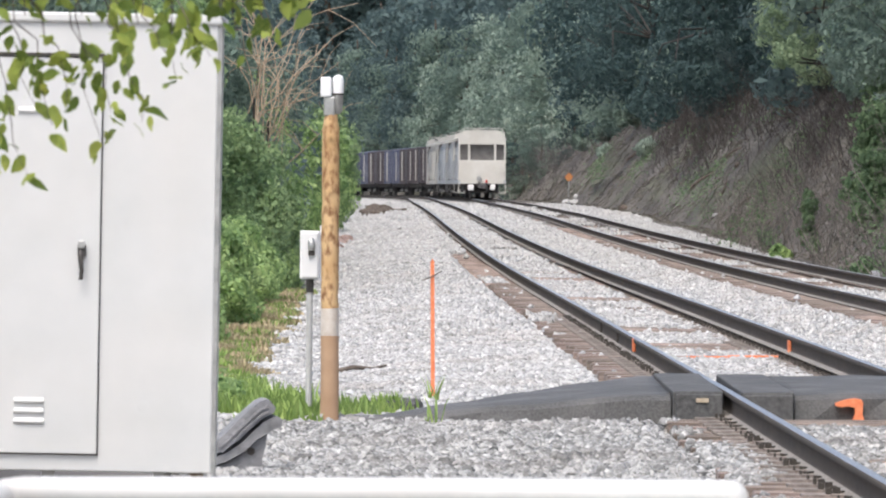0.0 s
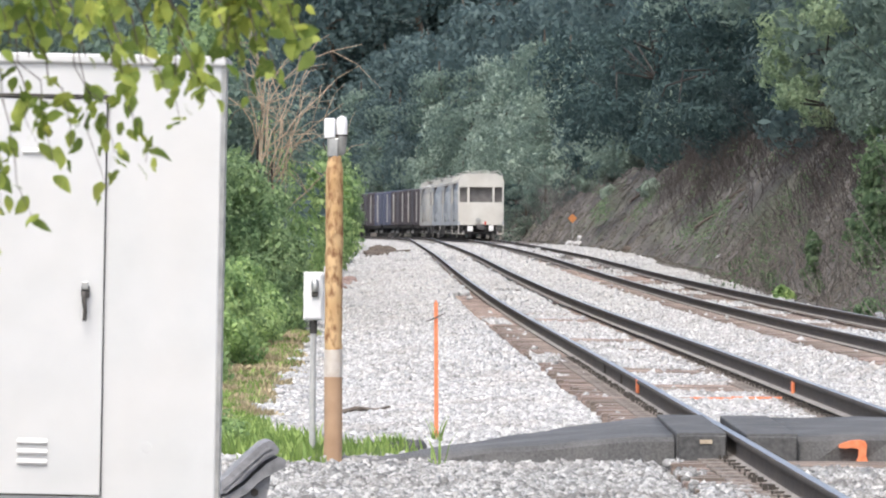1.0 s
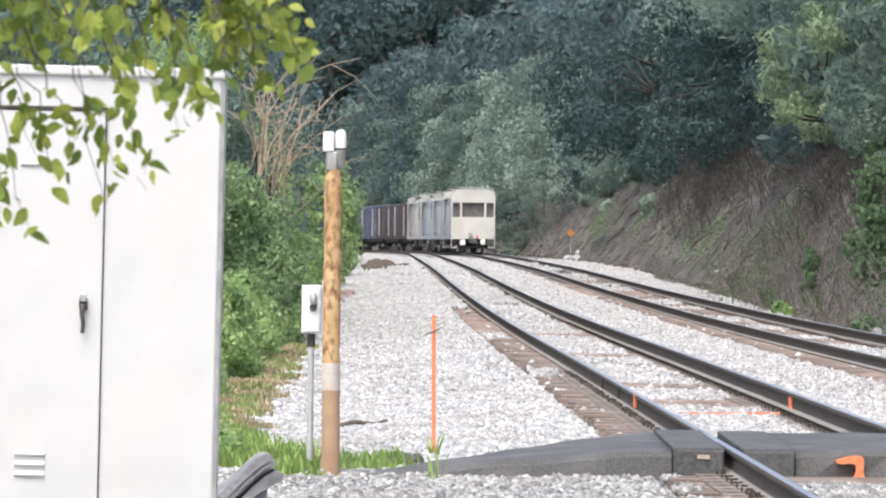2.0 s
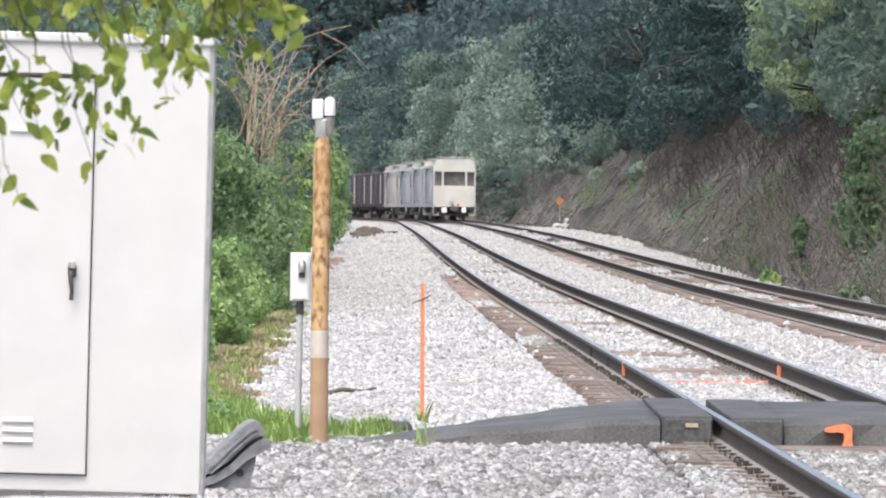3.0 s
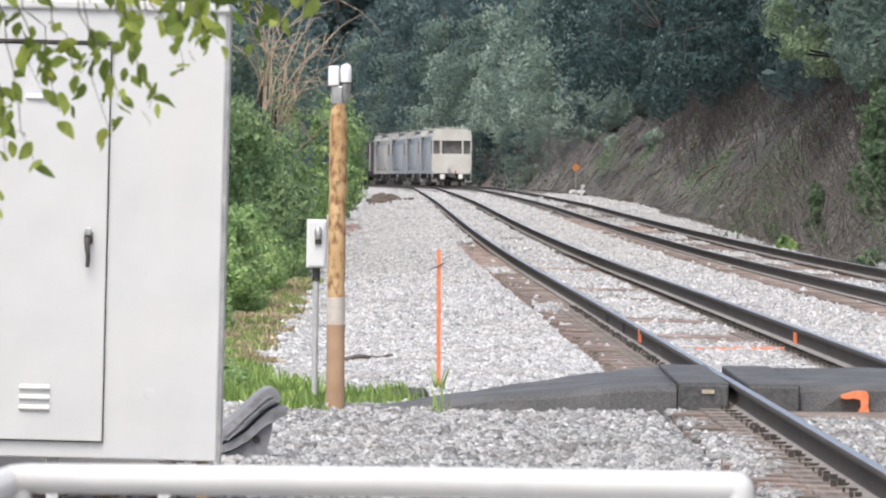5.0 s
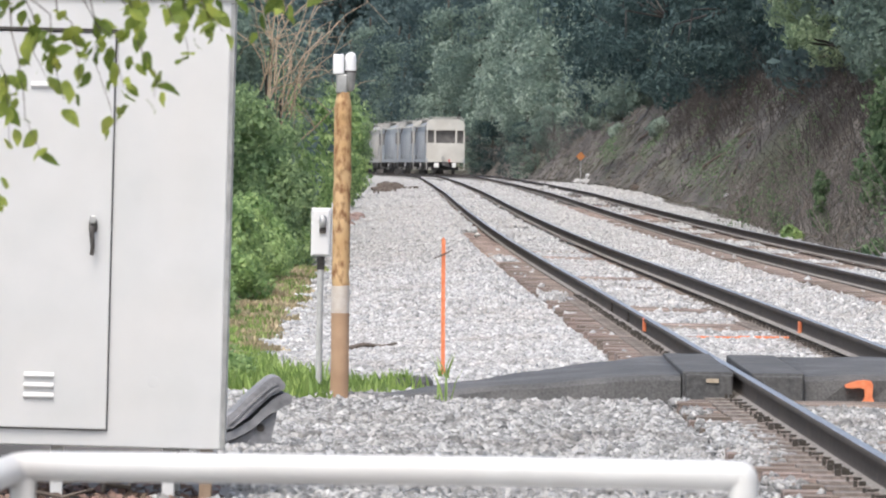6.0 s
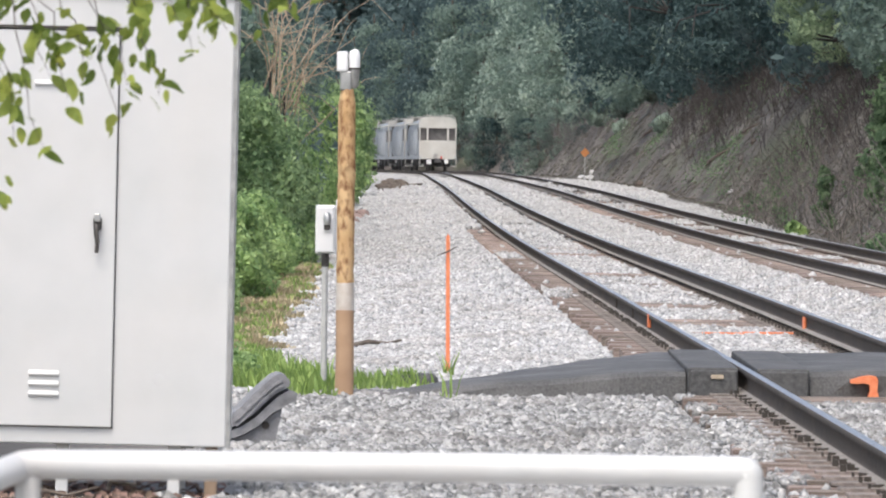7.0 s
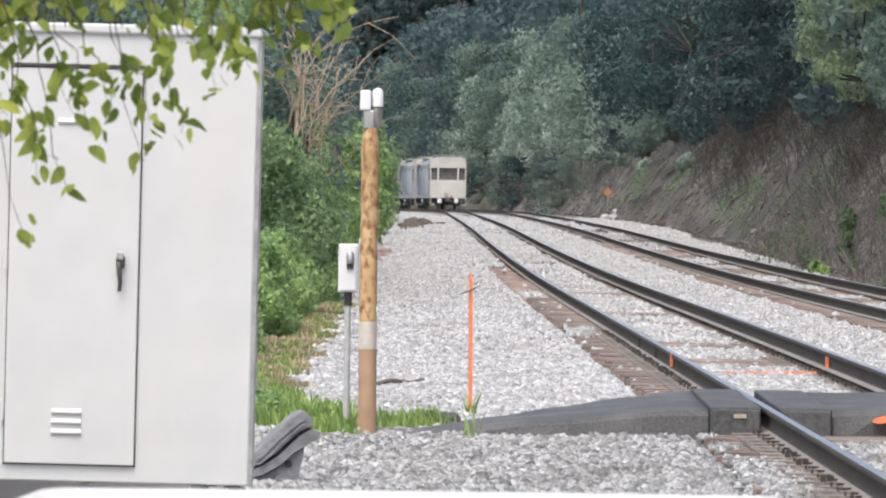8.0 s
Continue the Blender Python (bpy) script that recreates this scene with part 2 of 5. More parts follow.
def tube(points, radii, sides=10, bm=None, cap=True):
    """A round rod through points with a radius at each."""
    bm = bm or bmesh.new()
    pts = [Vector(p) for p in points]
    if not hasattr(radii, "__len__"):
        radii = [radii] * len(pts)
    rings = []
    for i, p in enumerate(pts):
        d = (pts[min(i + 1, len(pts) - 1)] - pts[max(i - 1, 0)]).normalized()
        a = d.orthogonal().normalized() if abs(d.z) > 0.95 else d.cross(Vector((0, 0, 1))).normalized()
        b = d.cross(a)
        rings.append([bm.verts.new(p + (a * math.cos(2 * math.pi * k / sides) + b * math.sin(2 * math.pi * k / sides)) * radii[i]) for k in range(sides)])
    for r0, r1 in zip(rings, rings[1:]):
        for k in range(sides):
            f = bm.faces.new((r0[k], r0[(k + 1) % sides], r1[(k + 1) % sides], r1[k]))
            f.smooth = True
    if cap:
        for ring in (rings[0][::-1], rings[-1]):
            bm.faces.new([bm.verts.new(v.co) for v in ring])
    return bm


def prism(outline, depth, axis="y", bm=None):
    """An outline of (a, b) pairs pushed through depth = (from, to) along an axis."""
    bm = bm or bmesh.new()
    put = {"y": lambda a, b, d: (a, d, b), "x": lambda a, b, d: (d, a, b), "z": lambda a, b, d: (a, b, d)}[axis]
    ends = [[bm.verts.new(put(a, b, d)) for a, b in outline] for d in depth]
    k = len(outline)
    for i in range(k):
        bm.faces.new((ends[0][i], ends[0][(i + 1) % k], ends[1][(i + 1) % k], ends[1][i]))
    bm.faces.new(ends[0][::-1])
    bm.faces.new(ends[1])
    bmesh.ops.recalc_face_normals(bm, faces=bm.faces)
    return bm


def mesh_np(name, v, f):
    """A mesh from arrays of corners and of equal-sided faces."""
    me = bpy.data.meshes.new(name)
    n, k = f.shape
    me.vertices.add(len(v))
    me.vertices.foreach_set("co", np.ascontiguousarray(v, np.float32).ravel())
    me.loops.add(n * k)
    me.loops.foreach_set("vertex_index", np.ascontiguousarray(f, np.int32).ravel())
    me.polygons.add(n)
    me.polygons.foreach_set("loop_start", np.arange(0, n * k, k, dtype=np.int32))
    me.update(calc_edges=True)
    return me


def random_turns(n, r):
    q = r.normal(size=(n, 4))
    q /= np.linalg.norm(q, axis=1)[:, None]
    w, x, y, z = q.T
    return np.stack([np.stack([1 - 2 * (y * y + z * z), 2 * (x * y - z * w), 2 * (x * z + y * w)], 1),
                     np.stack([2 * (x * y + z * w), 1 - 2 * (x * x + z * z), 2 * (y * z - x * w)], 1),
                     np.stack([2 * (x * z - y * w), 2 * (y * z + x * w), 1 - 2 * (x * x + y * y)], 1)], 1)


def stones_mesh(name, centres, sizes, r):
    """Angular crushed stones, each a bent block of its own."""
    n = len(centres)
    cube = np.array([(x, y, z) for x in (-1, 1) for y in (-1, 1) for z in (-1, 1)], float)
    quads = np.array([(0, 1, 3, 2), (4, 6, 7, 5), (0, 4, 5, 1), (2, 3, 7, 6), (0, 2, 6, 4), (1, 5, 7, 3)])
    v = cube[None] * (0.6 + 0.55 * r.random((n, 8, 3))) * (0.55 + 0.5 * r.random((n, 1, 3)))
    v = np.einsum("nij,nkj->nki", random_turns(n, r), v) * (sizes[:, None, None] * 0.62) + centres[:, None]
    f = quads[None] + 8 * np.arange(n)[:, None, None]
    return mesh_np(name, v.reshape(-1, 3), f.reshape(-1, 4))


def small_stones_mesh(name, centres, sizes, r):
    """Eight-sided crushed stones for the farther ballast."""
    n = len(centres)
    octa = np.array([(1, 0, 0), (-1, 0, 0), (0, 1, 0), (0, -1, 0), (0, 0, 1), (0, 0, -1)], float)
    tris = np.array([(0, 2, 4), (2, 1, 4), (1, 3, 4), (3, 0, 4), (2, 0, 5), (1, 2, 5), (3, 1, 5), (0, 3, 5)])
    v = octa[None] * (0.7 + 0.5 * r.random((n, 6, 1))) + 0.2 * r.normal(size=(n, 6, 3))
    v = np.einsum("nij,nkj->nki", random_turns(n, r), v) * (sizes[:, None, None] * 0.62) + centres[:, None]
    f = tris[None] + 6 * np.arange(n)[:, None, None]
    return mesh_np(name, v.reshape(-1, 3), f.reshape(-1, 3))


def leaves_mesh(name, centres, sizes, r, outward=None, lift=0.5, droop=-0.8):
    """Pointed, folded leaves: two triangles either side of a midrib."""
    n = len(centres)
    shape = np.array([(0, -1, 0), (0.52, -0.1, 0.16), (0, 1.05, -0.1), (-0.52, -0.1, 0.16)], float)
    turn = random_turns(n, r)
    if outward is not None:
        z = outward + r.normal(size=(n, 3)) * lift
        z /= np.linalg.norm(z, axis=1)[:, None] + 1e-9
        y = r.normal(size=(n, 3)) + np.array([0, 0, droop])
        y -= (y * z).sum(1)[:, None] * z
        y /= np.linalg.norm(y, axis=1)[:, None] + 1e-9
        turn = np.stack([np.cross(y, z), y, z], 2)
    v = np.einsum("nij,kj->nki", turn, shape) * (sizes[:, None, None] * 0.5) + centres[:, None]
    f = np.array([(0, 1, 2), (0, 2, 3)])[None] + 4 * np.arange(n)[:, None, None]
    return mesh_np(name, v.reshape(-1, 3), f.reshape(-1, 3))


def lobes_leaves(name, lobes, count, size, r, flat=1.0):
    """Leaves in an uneven shell round lobes (x, y, z, radius)."""
    lobes = np.array(lobes, float)
    pick = r.choice(len(lobes), count, p=lobes[:, 3] ** 2 / (lobes[:, 3] ** 2).sum())
    d = r.normal(size=(count, 3))
    d /= np.linalg.norm(d, axis=1)[:, None]
    rough = 1 + 0.22 * np.sin(5 * d[:, 0] + pick) * np.sin(4 * d[:, 2] + 2 * pick) + 0.14 * r.normal(size=count)
    rad = lobes[pick, 3] * rough * (0.55 + 0.45 * r.random(count) ** 0.35)
    c = lobes[pick, :3] + d * rad[:, None] * np.array([1, 1, flat])
    return leaves_mesh(name, c, size * (0.6 + 0.8 * r.random(count)), r, d)


# ---- the line: plan and profile ----
GAUGE, SPACING, CURVE = 1.505, 4.225, 382.0


def line_x(s):
    """Middle of the near track; straight, then a left-hand curve."""
    s = np.asarray(s, float)
    return 3.528 - 0.0147 * s + 5.7e-6 * s * s - 3.15e-4 * np.clip(s - CURVE, 0, None) ** 2


def line_z(s):
    """Height of the rail heads: level, a slight crest, then falling away."""
    knots = [-500, 60, 110, 160, 220, 280, 320, 382, 420, 500, 600, 800, 3500]
    heights = [0, 0, -0.10, -0.035, 0.14, 0.16, 0.13, 0.08, 0.02, -0.15, -0.5, -1.0, -1.0]
    s = np.asarray(s, float)
    return sum(np.interp(s + d, knots, heights) for d in (-18, -9, 0, 9, 18)) / 5


def wobble(x, y, k=1.0, ph=0.0):
    return (np.sin(1.3 * k * x + 0.7 * k * y + ph) + np.sin(0.6 * k * x - 1.7 * k * y + 2 + ph) + np.sin(2.9 * k * x + 2.3 * k * y + 4 * ph)) / 3


def bank_foot(s):
    return np.interp(s, [0, 60, 112, 188, 280, 3000], [6.6, 6.6, 6.8, 8.0, 9.2, 9.4])


def ground_h(u, s):
    """Ground above the rail heads' profile, at u metres across from the near track's middle."""
    u, s = np.asarray(u, float), np.asarray(s, float)
    h = -0.245 + 0.014 * wobble(u, s, 1.7) - 0.03 * smooth_step(-0.55, -0.7, u) * smooth_step(-1.5, -1.3, u)
    h = h - 0.12 * smooth_step(-1.9, -4.2, u) * smooth_step(40, 56, s)
    h = h + 0.115 * smooth_step(-2.6, -3.6, u) * smooth_step(36, 30, s)
    h = h - 0.10 * smooth_step(1.6, 2.15, u) * smooth_step(2.75, 2.2, u) * smooth_step(30, 60, s)
    left = np.clip(-u - 5.2, 0, None)
    h = h + (0.22 * np.minimum(left, 30) + 0.15 * wobble(u, s, 0.8, 1) * smooth_step(0, 2, left)) * smooth_step(48, 75, s)
    b = np.clip(u - bank_foot(s) + 0.3 * wobble(u * 0.3, s * 0.05, 1, 2), 0, None)
    rise = 1.25 * np.minimum(b, 4.6) + 0.45 * np.clip(b - 4.6, 0, 40)
    return h + rise + 0.2 * wobble(u, s * 0.05, 0.9, 3) * smooth_step(0.3, 2.5, b)


def on_ground(x, y):
    return float(line_z(y) + ground_h(x - line_x(y), y))


def build_ground():
    su = [np.arange(-40, 26, 3), np.arange(26, 120, 0.5), np.arange(120, 420, 1.5), np.arange(420, 720, 5), np.geomspace(720, 3000, 14)]
    s = np.concatenate([[-400, -150], *su])
    u = np.concatenate([-np.geomspace(2000, 40, 9), np.arange(-36, -9, 2.5), np.arange(-8.5, 17, 0.3), np.arange(18, 60, 2.5), np.geomspace(64, 2000, 9)])
    U, S = np.meshgrid(u, s)
    Z = line_z(S) + ground_h(U, S) + np.where(U > bank_foot(S) - 0.5, 0.002, 0.012) * rng.normal(size=U.shape)
    v = np.stack([line_x(S) + U, S, Z], -1).reshape(-1, 3)
    i = np.arange(len(s) * len(u)).reshape(len(s), len(u))
    f = np.stack([i[:-1, :-1], i[:-1, 1:], i[1:, 1:], i[1:, :-1]], -1).reshape(-1, 4)
    me = mesh_np("ground", v, f)
    w = wobble(U, S * np.where(U > 5, 0.06, 1.0), 0.9, 1) * 0.5
    dirt = np.maximum(smooth_step(-1.5, -0.7, U - bank_foot(S) + 0.6 * w), smooth_step(-3.9, -4.9, U + w))
    dirt = np.maximum(dirt, 0.8 * smooth_step(-3.4, -3.9, U + 0.4 * w) * smooth_step(34, 28, S))
    dirt = np.maximum(dirt, 0.7 * smooth_step(2.7, 3.2, U) * smooth_step(5.7, 5.2, U))
    dirt = np.maximum(dirt, smooth_step(6.2, 7.2, U) * smooth_step(285, 330, S))
    for mid in (0.0, SPACING):
        dirt = np.maximum(dirt, 0.85 * smooth_step(0.42, 0.2, np.abs(np.abs(U - mid) - GAUGE / 2)))
    green = np.maximum(smooth_step(13.5, 17, U - bank_foot(S) + 9 + 2 * w), smooth_step(-4.6, -6, U + w)) * (0.5 + 0.5 * np.sign(S - 35))
    green = np.maximum(green, 0.7 * smooth_step(0.1, 0.5, wobble(U, S * 0.12, 0.8, 5)) * smooth_step(0.1, 0.7, U - bank_foot(S)) * smooth_step(3.0, 1.6, U - bank_foot(S)))
    for key, val in (("dirt", dirt), ("green", green)):
        at = me.attributes.new(key, "FLOAT", "POINT")
        at.data.foreach_set("value", val.astype(np.float32).ravel())
    me.polygons.foreach_set("use_smooth", np.ones(len(f), bool))
    ob = piece("ground", me, ground_material(), None)
    tagged(ob, "grey crushed stone ground rising to a bare earth bank", "ground", kind="structure")


build_ground()


# ---- tracks ----
RAIL = [(-0.069, 0), (0.069, 0), (0.069, 0.011), (0.02, 0.03), (0.009, 0.05), (0.009, 0.125), (0.034, 0.142), (0.036, 0.172), (0.028, 0.18),
        (-0.028, 0.18), (-0.036, 0.172), (-0.034, 0.142), (-0.009, 0.125), (-0.009, 0.05), (-0.02, 0.03), (-0.069, 0.011)]


def build_rail(track, offset, cant):
    s = np.concatenate([np.arange(-20, 60, 2.0), np.arange(60, 400, 4.0), np.arange(400, 760, 6.0)])
    prof = np.array(RAIL)
    x = line_x(s) + offset
    v = np.stack([x[:, None] + prof[None, :, 0], np.repeat(s[:, None], 16, 1), line_z(s)[:, None] - 0.18 + cant + prof[None, :, 1]], -1)
    i = np.arange(len(s) * 16).reshape(len(s), 16)
    j = np.roll(i, -1, 1)
    f = np.stack([i[:-1], j[:-1], j[1:], i[1:]], -1)
    me = mesh_np("rail", v.reshape(-1, 3), f.reshape(-1, 4))
    me.materials.append(M["rail_side"])
    me.materials.append(M["rail_top"])
    me.materials.append(M["flange"])
    mi = np.zeros((len(s) - 1, 16), np.int32)
    mi[:, 8:9] = 1
    mi[:, [2, 14]] = 2
    me.polygons.foreach_set("material_index", mi.ravel())
    return piece("rail", me, None, track)


def simple_mesh(name, bm, mat):
    me = bpy.data.meshes.new(name)
    bm.to_mesh(me)
    bm.free()
    me.materials.append(mat)
    return me


def plate_mesh():
    bm = boxes((-0.30, 0.22, -0.085, 0.085, 0.0, 0.018))
    return simple_mesh("tie_plate", bm, M["plate"])


def spike_mesh(k):
    r = np.random.default_rng(60 + k)
    spots = [(-0.095, 0.045), (0.095, -0.045), (-0.15, -0.05), (0.155, 0.05)][: 3 + k % 2]
    bm = boxes(*[(x - 0.014 + 0.012 * r.normal(), x + 0.016, y - 0.016, y + 0.016 + 0.01 * r.random(), 0.0, 0.03 + 0.03 * r.random()) for x, y in spots])
    if k != 1:
        boxes((-0.085, -0.05, 0.10, 0.135, -0.01, 0.03), (0.05, 0.085, 0.10, 0.135, -0.01, 0.035), bm=bm)
    return simple_mesh("spike", bm, M["spike"])


def build_track(label, middle, single_from, single_to, plates_to):
    t = thing("railway_track", label, "railway track", kind="structure", group="railway tracks")
    rails = [build_rail(t, middle - GAUGE / 2, -0.012), build_rail(t, middle + GAUGE / 2, 0.03)]
    ties = [simple_mesh("tie", boxes((-1.3, 1.3, -0.115, 0.115, -0.17, 0.0), bevel=0.012), M["tie"]) for _ in range(1)]
    plate, spikes = plate_mesh(), [spike_mesh(k) for k in range(4)]
    r = np.random.default_rng(11)
    rest = []
    for s in np.arange(24.0, 330.0, 0.52):
        x = float(line_x(s)) + middle
        z = float(line_z(s)) - 0.197
        if s > 118 and middle == 0 or s > 190:
            z -= 0.05
        turn = pose(x + r.normal() * 0.03, s + r.normal() * 0.015, z + r.normal() * 0.004, 0, 0, math.degrees(0.0125) + r.normal() * 0.5)
        if single_from <= s <= single_to:
            ob = piece("tie", ties[0], None, t)
            ob.matrix_basis = turn
            if s < plates_to:
                for side in (-1, 1):
                    for nm, me in (("tie_plate", plate), ("spike", spikes[int(r.integers(4))])):
                        p = piece(nm, me, None, t)
                        p.matrix_basis = pose(x + side * GAUGE / 2, s, z + 0.001, 0, 0, 0.7)
        else:
            rest.append(turn)
    cube = np.array([(x, y, z) for x in (-1.3, 1.3) for y in (-0.115, 0.115) for z in (-0.17, 0)], float)
    quads = np.array([(0, 1, 3, 2), (4, 6, 7, 5), (0, 4, 5, 1), (2, 3, 7, 6), (0, 2, 6, 4), (1, 5, 7, 3)])
    mats = np.array([np.array(m) for m in rest])
    v = np.einsum("nij,kj->nki", mats[:, :3, :3], cube) + mats[:, None, :3, 3]
    f = quads[None] + 8 * np.arange(len(mats))[:, None, None]
    far = piece("distant_ties", mesh_np("distant_ties", v.reshape(-1, 3), f.reshape(-1, 4)), M["tie"], t)
    tagged(far, kind="stuff")
    return t, rails


near_track, near_rails = build_track("rusty steel railway track on weathered wooden ties in grey ballast", 0.0, 26, 96, 72)
far_track, far_rails = build_track("rusty steel railway track with brown ties beside the bank", SPACING, 74, 160, 0)


# ---- ballast stones ----
def tie_bare(u, s):
    """Where the stones leave the ties in sight."""
    end = (np.abs(u + 1.05) < 0.34) & (((s > 46.8) & (s < 70)) | ((s > 74) & (s < 97)) | ((s > 103) & (s < 136)))
    front = (u < -0.62) & (u > -1.24 - 0.12 * np.sin(s * 3)) & (((s > 25) & (s < 33.6)) | ((s > 37.6) & (s < 41.4)))
    inner = (np.abs(u) < 0.65) & (wobble(u, s, 0.45, 7) > 0.28)
    near_rail = np.abs(np.abs(u) - GAUGE / 2) < 0.20
    second = (np.abs(u - SPACING) < 1.25) & (wobble(u, s, 0.3, 3) > -0.25)
    return end | front | inner | near_rail | second | (np.abs(u - SPACING + 1.05) < 0.3)


def scatter_stones(name, s0, s1, x_left, size, cover, seed, mat):
    r = np.random.default_rng(seed)
    area = (s1 - s0) * (0.085 * (s0 + s1) / 2 - x_left)
    n = int(area / size ** 2 * cover)
    s = s0 + (s1 - s0) * r.random(n)
    x = x_left + r.random(n) * (0.085 * s1 - x_left)
    u = x - line_x(s)
    edge = -4.40 + 0.35 * wobble(s, s * 0.3, 0.7)
    keep = (x < 0.085 * s + 0.3) & (u > edge) & (u < bank_foot(s) - 0.9 + 0.3 * wobble(u, s * 0.06))
    keep &= ~(tie_bare(u, s) & (r.random(n) > 0.006))
    for mid in (0.0, SPACING):
        keep &= np.abs(np.abs(u - mid) - GAUGE / 2) > 0.10 + 0.7 * size
    keep &= ~((s > 41.3) & (s < 45.3) & (u > -2.7))
    keep &= ~((s < 33) & (x < -1.0 + 0.2 * np.sin(3 * s)) & (r.random(n) > 0.04))
    keep &= ~((x < -0.05) & (s > 42) & (s < 49) & (r.random(n) > 0.2) & (x > -2))
    u, s, x = u[keep], s[keep], x[keep]
    lift = 0.4 * size * r.random(len(s)) ** 2
    z = line_z(s) + ground_h(u, s) + lift
    over = (np.abs(u) < 1.3) | (np.abs(u - SPACING) < 1.3)
    z = np.where(over, np.maximum(z, line_z(s) - 0.222 + lift), z)
    me = (stones_mesh if s0 < 64 else small_stones_mesh)(name, np.stack([x, s, z], 1), size * (0.6 + 0.8 * r.random(len(s)) ** 1.5), r)
    ob = piece(name, me, M[mat], None)
    tagged(ob, "angular light grey crushed stone ballast around the tracks", "ballast", kind="stuff")


scatter_stones("ballast", 26, 41.4, -2.6, 0.047, 1.25, 1, "stone_dirty")
scatter_stones("ballast", 41.4, 64, -2.6, 0.050, 1.2, 3, "stone")
scatter_stones("ballast", 64, 122, -3.4, 0.074, 1.15, 2, "stone")
scatter_stones("ballast", 122, 210, -4.2, 0.115, 0.9, 4, "stone_far")
scatter_stones("ballast", 210, 330, -5.0, 0.18, 0.7, 5, "stone_far")


# ---- road crossing ----
def build_crossing():
    y0, y1 = 41.5, 45.2
    c = thing("road_crossing", "dark asphalt road crossing with rubber panels along the rail", "road crossing", kind="structure")

    def slab(xs, tops, bottom=-0.30):
        bm = bmesh.new()
        rows = []
        drop = [0.05, 0.015, 0, 0, 0, 0.015, 0.05]
        for x, top in zip(xs, tops):
            ye = y0 + 0.55 + (y1 - y0 - 0.55) * float(smooth_step(-0.7, 1.9, x))
            ys = [y0, y0 + 0.05, y0 + 0.2, (y0 + ye) / 2, ye - 0.2, ye - 0.05, ye]
            row = [bm.verts.new((x, ys[0] + 0.03 * math.sin(9 * x) - 0.05, bottom))]
            row += [bm.verts.new((x, y + 0.02 * math.sin(11 * x + y), top - d + 0.006 * math.sin(7 * x + 3 * y))) for y, d in zip(ys, drop)]
            row.append(bm.verts.new((x, ys[-1], bottom)))
            rows.append(row)
        for a, b in zip(rows, rows[1:]):
            for k in range(len(a) - 1):
                bm.faces.new((a[k], b[k], b[k + 1], a[k + 1])).smooth = 1 < k < 7
        bm.faces.new(rows[0])
        bm.faces.new(rows[-1][::-1])
        bmesh.ops.recalc_face_normals(bm, faces=bm.faces)
        return bm

    left = float(line_x(43.2)) - GAUGE / 2
    xs = list(np.linspace(-1.15, left - 0.43, 24))
    tops = [-0.205 + 0.19 * min(1.0, max(0.0, (x + 0.45) / 2.0)) ** 0.85 for x in xs]
    part("asphalt_approach", slab(xs, tops), M["asphalt"], c)
    xs = list(np.linspace(left + 0.48, 12.5, 30))
    tops = [-0.02 - 0.02 * math.sin(x * 1.4) for x in xs]
    part("asphalt_approach", slab(xs, tops), M["asphalt"], c)
    for a, b, dz in ((-0.42, -0.05, 0.0), (0.085, 0.47, -0.005)):
        for k in range(2):
            ya = y0 - 0.1 + k * 1.9
            part("rubber_panel", boxes((left + a, left + b, ya, ya + 1.885, -0.24, 0.004 + dz), bevel=0.012), M["rubber"], c)
        part("rubber_end", boxes((left + a + 0.02, left + b - 0.01, y0 - 0.16, y0 - 0.105, -0.23, -0.015 + dz), bevel=0.01), M["rubber"], c)
    part("yellow_tag", boxes((left - 0.25, left - 0.16, y0 - 0.172, y0 - 0.161, -0.075, -0.045)), M["yellow"], c, "small faded yellow tag")
    # the sprayed survey mark on the asphalt edge, a bent stroke
    x, y = 3.06, y0 - 0.085
    bm = prism([(x - 0.155, -0.062), (x - 0.12, -0.048), (x - 0.05, -0.028), (x + 0.02, -0.022), (x + 0.062, -0.030), (x + 0.078, -0.06), (x + 0.072, -0.15), (x + 0.092, -0.215), (x + 0.085, -0.24), (x - 0.015, -0.238), (x - 0.008, -0.20), (x + 0.012, -0.15), (x + 0.008, -0.098), (x - 0.04, -0.085), (x - 0.10, -0.092), (x - 0.15, -0.085)], (y - 0.012, y + 0.1))
    for v in bm.verts:
        v.co.x, v.co.z = x + 0.88 * (v.co.x - x), -0.24 + 0.9 * (v.co.z + 0.24)
    part("paint_mark", bm, M["orange"], c, "bright orange sprayed survey mark")
    return c


crossing = build_crossing()
for rail, s in ((near_rails[0], 55.8), (near_rails[1], 55.4)):
    x = float(line_x(s)) + (-GAUGE / 2 if rail is near_rails[0] else GAUGE / 2)
    part("paint_mark", boxes((x - 0.042, x - 0.012, s - 0.10, s + 0.10, -0.15, -0.02), bevel=0.006), M["orange"], rail, "orange paint on the rail web")
part("paint_mark", boxes((2.85, 3.36, 55.3, 55.44, -0.196, -0.170), (2.45, 2.84, 55.36, 55.42, -0.196, -0.178)), M["orange"], near_track, "orange sprayed survey line across a tie")
for s in (59.5, 63.5):
    x = float(line_x(s)) - GAUGE / 2
    part("weld_collar", boxes((x - 0.03, x + 0.03, s - 0.05, s + 0.05, -0.17, -0.03), bevel=0.008), M["spike"], near_rails[0])


